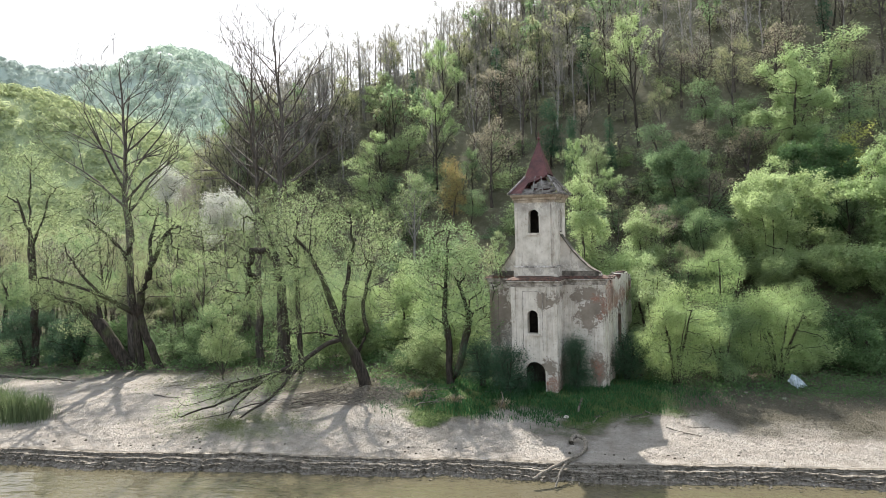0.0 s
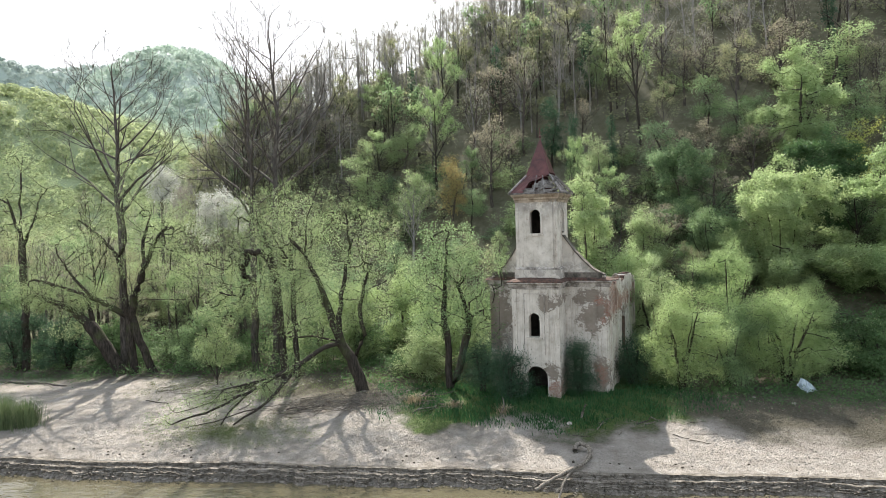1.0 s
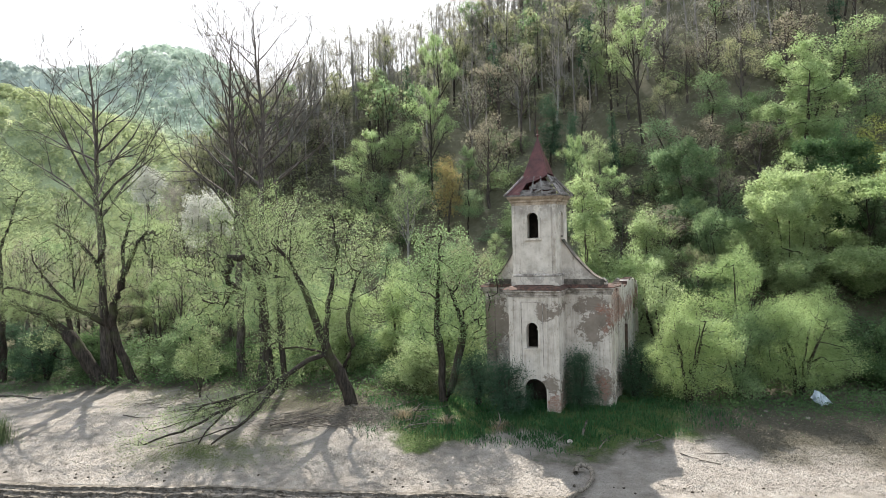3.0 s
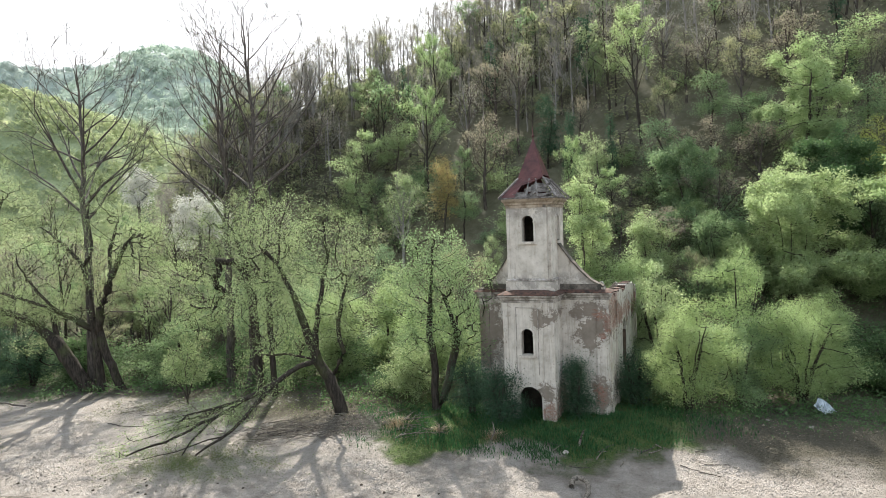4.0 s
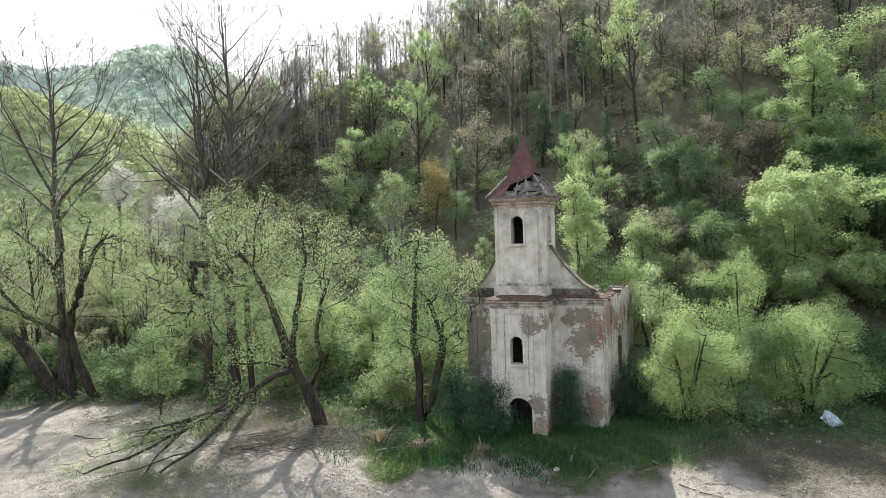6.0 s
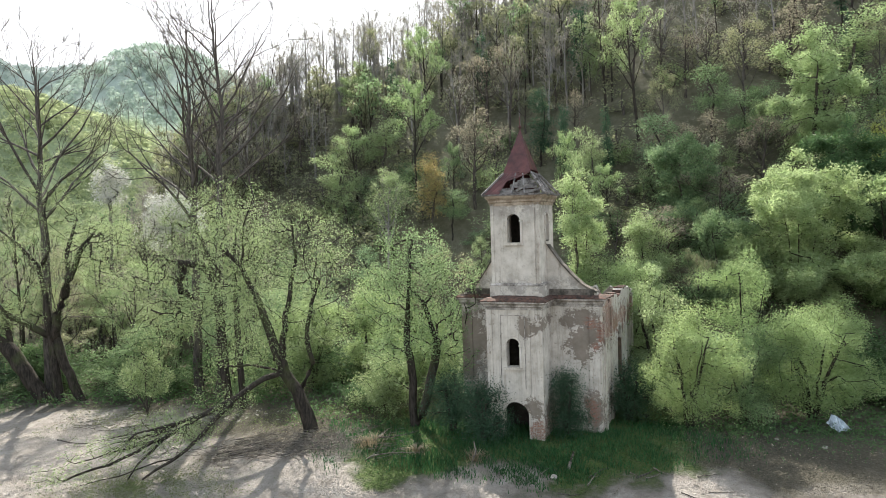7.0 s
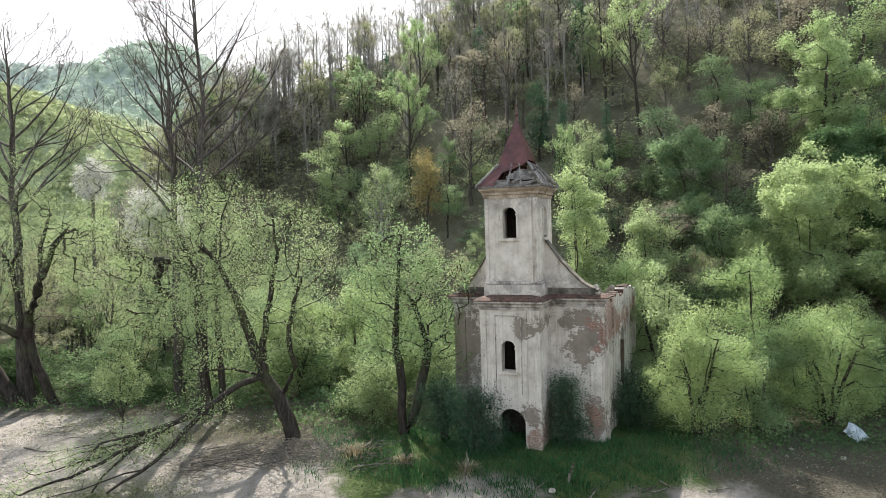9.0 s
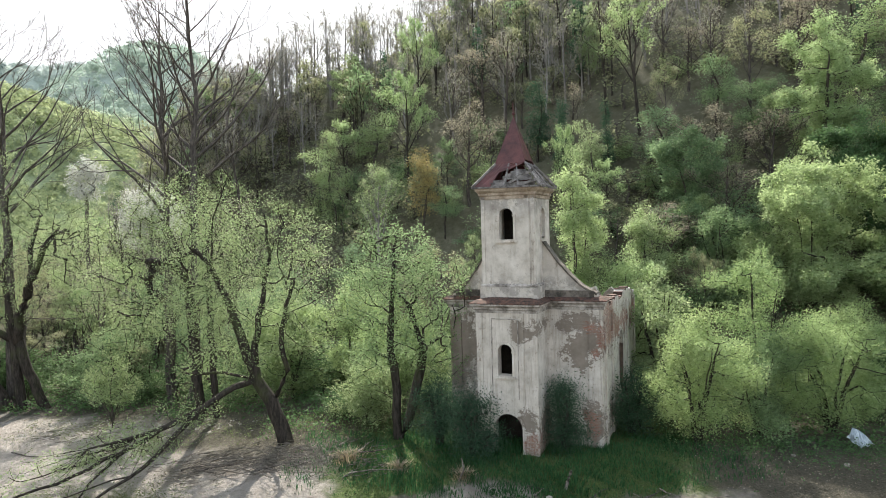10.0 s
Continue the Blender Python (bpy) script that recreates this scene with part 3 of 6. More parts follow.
def side(u):
    """Places a slab along v: its own u axis becomes v, its depth goes towards -u."""
    return Matrix.Translation((u, 0, 0)) @ Matrix.Rotation(math.pi / 2, 4, "Z")


def surround(bm, cu, z0, half, top, band, proud, m, sill=True):
    """A raised plaster band round an arched opening, with imposts and a sill."""
    outer = arch(cu, z0 - 0.02, half + band, top + band, 14)
    slab(bm, outer, [arch(cu, z0 + 0.001, half, top, 12)], proud + 0.02, m @ Matrix.Translation((0, -proud, 0)))
    spring = top - half
    for s in (-1, 1):
        box(bm, cu + s * (half + band / 2) - band * 0.8, cu + s * (half + band / 2) + band * 0.8, -proud - 0.04, 0.02, spring - 0.06, spring + 0.03, m)
    if sill:
        box(bm, cu - half - band * 1.5, cu + half + band * 1.5, -proud - 0.07, 0.02, z0 - 0.16, z0 - 0.04, m)


def build_church():
    rng = random.Random(5)
    ch = thing("church", "ruined church with peeling plaster and a broken red tower roof", "church", at=(-0.815, 50.235, 0), turn=-14.86)
    W, N, M, D, G = 1.70, 4.74, 4.15, 2.17, 0.9
    WM = -0.1
    # lower tower
    bm = bmesh.new()
    slab(bm, [(-W, G), (-0.8, G), (-0.8, 2.9)] + [(0.8 * math.cos(a), 2.97 + 0.8 * math.sin(a)) for a in np.linspace(math.pi, 0, 13)] + [(0.8, 2.9), (0.8, G), (W, G), (W, 9.5), (-W, 9.5)],
         [arch(WM, 5.85, 0.40, 7.56)], 0.55, FRONT)
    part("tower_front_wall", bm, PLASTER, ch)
    for s, u in ((1, W), (-1, -W)):
        bm = bmesh.new()
        slab(bm, [(0.55, G), (D, G), (D, 9.5), (0.55, 9.5)], [], 0.5, side(u if s > 0 else u + 0.5))
        part("tower_side_wall", bm, PLASTER, ch)
    bm = bmesh.new()
    box(bm, -W + 0.5, W - 0.5, 0.55, D, 4.6, 4.8)
    part("tower_floor", bm, DARK, ch)
    bm = bmesh.new()
    box(bm, -W + 0.5, W - 0.5, 0.55, D, 9.3, 9.48)
    part("tower_floor", bm, DARK, ch)
    # Added panel, coloured dark so the doorway reads as deep shade.
    bm = bmesh.new()
    box(bm, -W + 0.5, W - 0.5, D - 0.25, D - 0.005, G, 9.3)
    part("inner_wall", bm, DARK, ch, "added dark panel for the shade inside")
    # raised strips on the lower tower
    for u0, u1 in ((-W, -W + 0.34), (0.78, 0.98), (W - 0.44, W)):
        bm = bmesh.new()
        box(bm, u0, u1, -0.06, 0.0, 2.0 if u0 < 0 else 4.3, 9.28)
        part("pilaster", bm, PLASTER, ch)
    bm = bmesh.new()
    surround(bm, WM, 5.85, 0.40, 7.56, 0.13, 0.05, FRONT)
    part("window_surround", bm, PLASTER, ch)
    bm = bmesh.new()
    for a in ((-0.86, -0.82, 4.6, 8.95), (0.62, 0.66, 4.6, 8.95), (-0.86, 0.66, 8.91, 8.95)):
        box(bm, a[0], a[1], -0.03, 0.0, a[2], a[3])
    part("panel_moulding", bm, MOULD, ch)
    bm = bmesh.new()
    slab(bm, [(-0.98, 1.3), (-0.98, 2.97)] + [(0.98 * math.cos(a), 2.97 + 0.98 * math.sin(a)) for a in np.linspace(math.pi, 0, 13)] + [(0.98, 1.3), (0.8, 1.3)]
         + [(0.8 * math.cos(a), 2.97 + 0.8 * math.sin(a)) for a in np.linspace(0, math.pi, 13)] + [(-0.8, 1.3)], [], 0.07, Matrix.Translation((0, -0.05, 0)))
    part("door_surround", bm, PLASTER, ch)
    # front wall of the nave, with the swept gable
    bm = bmesh.new()
    slab(bm, [(-M, G), (N, G), (N, 9.5), (-M, 9.5)], [], 0.6, Matrix.Translation((0, D, 0)))
    part("nave_front_wall", bm, PLASTER, ch)
    for s, E in ((1, N), (-1, M)):
        curve = [(s * 1.3, 9.9), (s * (E - 0.15), 9.9), (s * (E - 0.25), 10.12), (s * (E - 0.55), 10.25)]
        for i in range(1, 12):
            f = i / 11
            curve.append((s * (E - 0.7 - (E - 0.7 - 1.5) * f + 0.0), 10.35 + 2.75 * f ** 1.35 + rng.uniform(-0.03, 0.03)))
        curve += [(s * 1.52, 13.25), (s * 1.3, 13.25)]
        bm = bmesh.new()
        slab(bm, curve if s > 0 else curve[::-1], [], 0.5, Matrix.Translation((0, D + 0.05, 0)))
        part("gable_wing", bm, PLASTER, ch)
        pts = curve[2:-1]
        for (a0, z0), (a1, z1) in zip(pts, pts[1:]):
            bm = bmesh.new()
            v = [bm.verts.new(c) for c in ((a0, D - 0.05, z0 - 0.05), (a1, D - 0.05, z1 - 0.05), (a1, D + 0.65, z1 - 0.05), (a0, D + 0.65, z0 - 0.05),
                                           (a0, D - 0.05, z0 + 0.08), (a1, D - 0.05, z1 + 0.08), (a1, D + 0.65, z1 + 0.08), (a0, D + 0.65, z0 + 0.08))]
            for f in ((0, 1, 2, 3), (7, 6, 5, 4), (0, 4, 5, 1), (2, 6, 7, 3), (1, 5, 6, 2), (0, 3, 7, 4)):
                bm.faces.new([v[j] for j in f])
            part("coping_stone", bm, COPING, ch, "dark mossy coping")
        bm = bmesh.new()
        box(bm, s * (E - 0.42) - 0.30, s * (E - 0.42) + 0.30, D - 0.08, D, 1.0, 9.28)
        part("corner_pilaster", bm, PLASTER, ch)
    # side walls and back wall of the roofless nave
    bm = bmesh.new()
    top = ragged((15.5, 9.3), (D + 0.7, 9.5), 22, 0.28, rng)
    slab(bm, [(D + 0.6, G), (15.5, G), (15.5, 9.2)] + top + [(D + 0.6, 9.6)], [arch(8.7, 3.7, 0.95, 7.3, 12, 0.5)], 0.6, side(N))
    part("nave_side_wall", bm, PLASTER, ch)
    bm = bmesh.new()
    for (a0, z0), (a1, z1) in zip(top, top[1:]):
        box(bm, N - 0.58, N - 0.02, min(a0, a1), max(a0, a1) - 0.02, min(z0, z1) - 0.25, (z0 + z1) / 2 + 0.09)
    part("broken_wall_top", bm, CORNICE, ch, "bare broken brick along the wall top")
    bm = bmesh.new()
    slab(bm, [(8.7 + (p[0] - 8.7) * 1.0, p[1]) for p in arch(8.7, 3.55, 1.15, 7.5, 12, 0.5)], [arch(8.7, 3.7, 0.95, 7.3, 12, 0.5)], 0.08, side(N + 0.06))
    part("window_surround", bm, PLASTER, ch)
    # Added panel and jamb lining; their brown stands in for the dark opening.
    bm = bmesh.new()
    box(bm, N - 0.5, N - 0.36, 8.7 - 1.0, 8.7 + 1.0, 3.5, 7.5)
    part("window_infill", bm, WINDOW_BACKING, ch, "added brown panel darkening the window")
    bm = bmesh.new()
    box(bm, N - 0.36, N + 0.012, 9.605, 9.645, 3.72, 6.7)
    part("window_reveal", bm, WINDOW_BACKING, ch, "added brown lining on the window's far reveal")
    for v0 in (D + 0.6, 5.2, 11.4, 14.6):
        bm = bmesh.new()
        box(bm, N, N + 0.10, v0, v0 + 0.6, 1.0, 8.9)
        part("pilaster", bm, PLASTER, ch)
    bm = bmesh.new()
    slab(bm, [(D + 0.6, G), (15.5, G), (15.5, 9.2)] + ragged((15.5, 9.0), (D + 0.7, 9.4), 22, 0.3, rng) + [(D + 0.6, 9.6)], [arch(8.7, 3.7, 0.95, 7.3, 12, 0.5)], 0.6, side(-M + 0.6))
    part("nave_side_wall", bm, PLASTER, ch)
    bm = bmesh.new()
    slab(bm, [(-M + 0.6, G), (N - 0.6, G)] + ragged((N - 0.6, 9.0), (-M + 0.6, 9.0), 18, 0.5, rng), [], 0.6, Matrix.Translation((0, 14.9, 0)))
    part("nave_back_wall", bm, PLASTER, ch)
    # main cornice, broken forward round the tower
    path = [(-M, 6.0), (-M, D), (-W, D), (-W, 0), (W, 0), (W, D), (N, D), (N, 3.0)]
    bm = bmesh.new()
    sweep(bm, path, [(-0.2, 9.26), (0.07, 9.26), (0.07, 9.4), (0.14, 9.45), (0.14, 9.56), (0.30, 9.66), (0.30, 9.74), (-0.2, 9.78)])
    part("cornice", bm, MOULD, ch, "stained plaster cornice")
    bm = bmesh.new()
    sweep(bm, path, [(-0.75, 9.70), (0.33, 9.745), (0.33, 9.79), (0.05, 9.94), (-0.75, 10.08)])
    part("cornice_top", bm, CORNICE, ch, "broken brick and moss on the cornice")
    # upper tower
    U, V0, V1 = 1.52, 0.70, 3.92
    bm = bmesh.new()
    slab(bm, [(-U, 9.6), (U, 9.6), (U, 16.0), (-U, 16.0)], [arch(-0.08, 13.22, 0.40, 14.93)], 0.45, Matrix.Translation((0, V0, 0)))
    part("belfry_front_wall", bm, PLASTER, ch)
    for s in (1, -1):
        bm = bmesh.new()
        slab(bm, [(V0 + 0.45, 9.6), (V1, 9.6), (V1, 16.0), (V0 + 0.45, 16.0)], [arch(2.33, 13.22, 0.40, 14.93)] if s > 0 else [], 0.45, side(U if s > 0 else -U + 0.45))
        part("belfry_side_wall", bm, PLASTER, ch)
        bm = bmesh.new()
        surround(bm, 2.33, 13.22, 0.40, 14.93, 0.13, 0.05, side(U) if s > 0 else Matrix.Translation((-U, 0, 0)) @ Matrix.Rotation(-math.pi / 2, 4, "Z") @ Matrix.Translation((-4.66, 0, 0)))
        part("window_surround", bm, PLASTER, ch)
    bm = bmesh.new()
    box(bm, -U + 0.45, U - 0.45, V1 - 0.45, V1, 9.6, 16.0)
    part("belfry_back_wall", bm, PLASTER, ch)
    # Added dark sheet before the back wall keeps the belfry window black.
    bm = bmesh.new()
    box(bm, -U + 0.455, U - 0.455, V1 - 0.5, V1 - 0.455, 9.7, 15.98)
    part("inner_wall", bm, DARK, ch, "added dark panel for the shade inside")
    bm = bmesh.new()
    surround(bm, -0.08, 13.22, 0.40, 14.93, 0.14, 0.05, Matrix.Translation((0, V0, 0)))
    part("window_surround", bm, PLASTER, ch)
    for u0, u1 in ((-U, -U + 0.2), (U - 0.52, U - 0.3), (U - 0.2, U)):
        bm = bmesh.new()
        box(bm, u0, u1, V0 - 0.05, V0, 10.75, 15.6)
        part("pilaster", bm, PLASTER, ch)
    sq = [(-U, V1), (-U, V0), (U, V0), (U, V1)]
    bm = bmesh.new()
    sweep(bm, sq, [(-0.1, 10.62), (0.10, 10.62), (0.10, 10.70), (0.03, 10.78), (-0.1, 10.80)], True)
    part("plinth_moulding", bm, MOULD, ch)
    bm = bmesh.new()
    sweep(bm, sq, [(-0.1, 9.9), (0.12, 9.9), (0.12, 10.6), (-0.1, 10.6)], True)
    part("plinth", bm, PLASTER, ch)
    for s in (1, -1):
        bm = bmesh.new()
        a, b = (W - 0.1, N - 0.4) if s > 0 else (-M + 0.4, -W + 0.1)
        box(bm, a, b, D - 0.03, D + 0.1, 9.95, 10.32)
        part("gable_band", bm, COPING, ch)
    bm = bmesh.new()
    sweep(bm, sq, [(-0.1, 15.45), (0.05, 15.45), (0.05, 15.62), (0.12, 15.66), (0.12, 15.78), (0.26, 15.92), (0.26, 16.04), (-0.1, 16.08)], True)
    part("belfry_cornice", bm, worn_material("ochre_cornice", (0.19, 0.145, 0.105), (0.42, 0.35, 0.275), 1.8), ch, "ochre stained cornice")
    # spire: flared skirt, steep tip; sheet metal torn away low on the front and on the far side
    c, E, B = (U * 0, (V0 + V1) / 2), 1.88, 0.88
    ze, zb_, zt = 16.12, 17.45, 20.2

    def corner(h, i):
        return Vector((c[0] + h * (-1, 1, 1, -1)[i], c[1] + h * (-1, -1, 1, 1)[i], 0))

    def panel(bm, quad, nu=6, nv=4, dent=0.03):
        """A slightly dented sheet with thickness over four corners."""
        n = (quad[1] - quad[0]).cross(quad[3] - quad[0]).normalized()
        grid = {}
        for i in range(nu + 1):
            for j in range(nv + 1):
                a = quad[0].lerp(quad[1], i / nu)
                b = quad[3].lerp(quad[2], i / nu)
                q = a.lerp(b, j / nv) + n * rng.uniform(-dent, dent)
                grid[i, j] = (bm.verts.new(q), bm.verts.new(q - n * 0.03))
        for i in range(nu):
            for j in range(nv):
                for k in (0, 1):
                    f = [grid[i, j][k], grid[i + 1, j][k], grid[i + 1, j + 1][k], grid[i, j + 1][k]]
                    bm.faces.new(f if k == 0 else f[::-1])
        rim = [(i, 0) for i in range(nu + 1)] + [(nu, j) for j in range(1, nv + 1)] + [(i, nv) for i in range(nu - 1, -1, -1)] + [(0, j) for j in range(nv - 1, 0, -1)]
        for a, b in zip(rim, rim[1:] + rim[:1]):
            bm.faces.new((grid[a][0], grid[a][1], grid[b][1], grid[b][0]))
    for i in range(4):
        a, b = corner(B, i), corner(B, (i + 1) % 4)
        tip = Vector((c[0], c[1], zt))
        a.z = b.z = zb_
        lo = 0.0 if i != 1 else 0.06
        bm = bmesh.new()
        panel(bm, [a.lerp(tip, lo), b.lerp(tip, lo), b.lerp(tip, 0.985), a.lerp(tip, 0.985)], 4, 8, 0.018)
        part("spire_sheet", bm, ROOF, ch)
    # skirt: whole on the left and back, torn at the front
    for i, f0, f1, top_f in ((3, 0.0, 1.0, 1.0), (2, 0.35, 1.0, 1.0), (0, 0.0, 0.26, 1.0)):
        a0, a1 = corner(E, i), corner(E, (i + 1) % 4)
        b0, b1 = corner(B, i), corner(B, (i + 1) % 4)
        a0.z = a1.z = ze
        b0.z = b1.z = zb_
        bm = bmesh.new()
        panel(bm, [a0.lerp(a1, f0), a0.lerp(a1, f1), b0.lerp(b1, min(1, f1 * 1.25)), b0.lerp(b1, f0)], 6, 4, 0.03)
        part("skirt_sheet", bm, ROOF, ch)
    bm = bmesh.new()
    a0, a1, b0, b1 = corner(E, 0), corner(E, 1), corner(B, 0), corner(B, 1)
    a0.z = a1.z = ze
    b0.z = b1.z = zb_
    panel(bm, [a0.lerp(a1, 0.27).lerp(b0.lerp(b1, 0.3), 0.62), a0.lerp(a1, 0.62).lerp(b0.lerp(b1, 0.62), 0.78), b0.lerp(b1, 0.95), b0.lerp(b1, 0.3)], 5, 3, 0.05)
    part("torn_sheet", bm, ROOF, ch)

    def beam(bm, p, q, w, h):
        p, q = Vector(p), Vector(q)
        m = Matrix.Translation(p) @ (q - p).to_track_quat("X", "Z").to_matrix().to_4x4()
        box(bm, 0, (q - p).length, -w / 2, w / 2, -h / 2, h / 2, m)
    # weathered boards of the torn front
    for k in range(7):
        f = k / 7 * 0.62 + 0.12
        g0, g1 = (0.2 + 0.07 * k, 0.96 - 0.01 * k)
        if k in (1, 2):
            g0, g1 = (0.2 + 0.07 * k, 0.5) if k == 1 else (0.66, 0.94)
        a = a0.lerp(b0, f).lerp(a1.lerp(b1, f), g0)
        b = a0.lerp(b0, f).lerp(a1.lerp(b1, f), g1)
        bm = bmesh.new()
        beam(bm, a + Vector((0, 0.04, rng.uniform(-0.03, 0.03))), b + Vector((0, 0.04, rng.uniform(-0.06, 0.06))), 0.03, 0.21)
        part("roof_board", bm, TIMBER, ch)
    for i in range(4):
        bm = bmesh.new()
        a, b = corner(E + 0.05, i), corner(B - 0.02, i)
        a.z, b.z = ze, zb_
        beam(bm, a, b, 0.1, 0.12)
        part("hip_rafter", bm, TIMBER, ch)
    for i, f in ((0, 0.45), (0, 0.7), (1, 0.12), (1, 0.3), (1, 0.52), (1, 0.75), (2, 0.2)):
        bm = bmesh.new()
        a = corner(E - 0.05, i).lerp(corner(E - 0.05, (i + 1) % 4), f)
        b = corner(B - 0.06, i).lerp(corner(B - 0.06, (i + 1) % 4), f)
        a.z, b.z = ze, zb_
        beam(bm, a + Vector((rng.uniform(-0.1, 0.1), 0, 0)), b, 0.08, 0.1)
        part("rafter", bm, TIMBER, ch)
    for p, q in (((0.2, 0.45, 16.3), (1.6, 0.35, 16.95)), ((0.95, 0.4, 16.2), (1.85, 0.5, 16.45))):
        bm = bmesh.new()
        beam(bm, p, q, 0.06, 0.14)
        part("fallen_board", bm, TIMBER, ch)
    for i in range(4):
        bm = bmesh.new()
        a, b = corner(E + 0.03, i), corner(E + 0.03, (i + 1) % 4)
        if i == 1:
            b = a.lerp(b, 0.7)
        a.z = b.z = ze - 0.02
        beam(bm, a, b + Vector((0, 0, rng.uniform(-0.05, 0.03))), 0.12, 0.09)
        part("eave_board", bm, TIMBER, ch)
    bm = bmesh.new()
    box(bm, -U + 0.1, U - 0.1, V0 + 0.1, V1 - 0.1, 16.0, 16.1)
    part("belfry_ceiling", bm, DARK, ch)
    bm = bmesh.new()
    beam(bm, (c[0], c[1], zt - 0.3), (c[0] - 0.03, c[1], zt + 0.75), 0.05, 0.05)
    bmesh.ops.create_uvsphere(bm, u_segments=10, v_segments=6, radius=0.11, matrix=Matrix.Translation((c[0], c[1], zt + 0.12)))
    part("finial", bm, ROOF, ch)
    return ch


church = build_church()

# ---- trees ----
def tubes(chains, sides_fn):
    """Tapered, closed-off stems along chains of (points, radii)."""
    vs, fs, base = [], [], 0
    for pts, rad in chains:
        k = sides_fn(rad[0])
        n = len(pts)
        d = np.gradient(pts, axis=0)
        d /= np.linalg.norm(d, axis=1)[:, None] + 1e-9
        ref = np.where(np.abs(d[:, 2:3]) > 0.9, np.array([[1.0, 0, 0]]), np.array([[0, 0, 1.0]]))
        a = np.cross(d, ref)
        a /= np.linalg.norm(a, axis=1)[:, None] + 1e-9
        b = np.cross(d, a)
        ang = np.arange(k) * 2 * math.pi / k
        ring = pts[:, None, :] + rad[:, None, None] * (np.cos(ang)[None, :, None] * a[:, None, :] + np.sin(ang)[None, :, None] * b[:, None, :])
        vs.append(ring.reshape(-1, 3))
        i, j = np.meshgrid(np.arange(n - 1), np.arange(k), indexing="ij")
        i, j = i.ravel(), j.ravel()
        j2 = (j + 1) % k
        fs.append(base + np.stack([i * k + j, i * k + j2, (i + 1) * k + j2, (i + 1) * k + j], 1))
        base += n * k
    return np.concatenate(vs), np.concatenate(fs)


def blades(rng, centres, size, slim=0.5, droop=0.0, plain=False):
    """Leaf blades, each at a random turn: one folded rhomb a leaf, or a plain three-cornered one."""
    n = len(centres)
    d = rng.normal(size=(n, 3))
    d[:, 2] = d[:, 2] * 0.6 - droop
    d /= np.linalg.norm(d, axis=1)[:, None]
    e = np.cross(d, rng.normal(size=(n, 3)))
    e /= np.linalg.norm(e, axis=1)[:, None]
    nn = np.cross(d, e)
    s = (size * rng.uniform(0.6, 1.35, n))[:, None]
    if plain:
        p = np.stack([centres - d * s * 0.4 - e * s * slim * 0.5, centres - d * s * 0.4 + e * s * slim * 0.5, centres + d * s * 0.6], 1)
        return p.reshape(-1, 3), np.arange(n * 3).reshape(-1, 3)
    p = np.stack([centres - d * s * 0.5, centres + e * s * slim * 0.5 + nn * s * 0.08, centres + d * s * 0.5, centres - e * s * slim * 0.5 + nn * s * 0.08], 1)
    return p.reshape(-1, 3), np.arange(n * 4).reshape(-1, 4)


def crown_points(rng, n, blobs):
    """Twig tips within overlapping lobes (x, y, z, rx, ry, rz), thicker towards their outside."""
    w = np.array([b[3] * b[4] * b[5] for b in blobs]) ** 0.75
    which = rng.choice(len(blobs), n, p=w / w.sum())
    B = np.array(blobs)[which]
    d = rng.normal(size=(n, 3))
    d /= np.linalg.norm(d, axis=1)[:, None]
    r = rng.uniform(0.12, 1.0, n) ** 0.5
    return B[:, :3] + d * r[:, None] * B[:, 3:6]


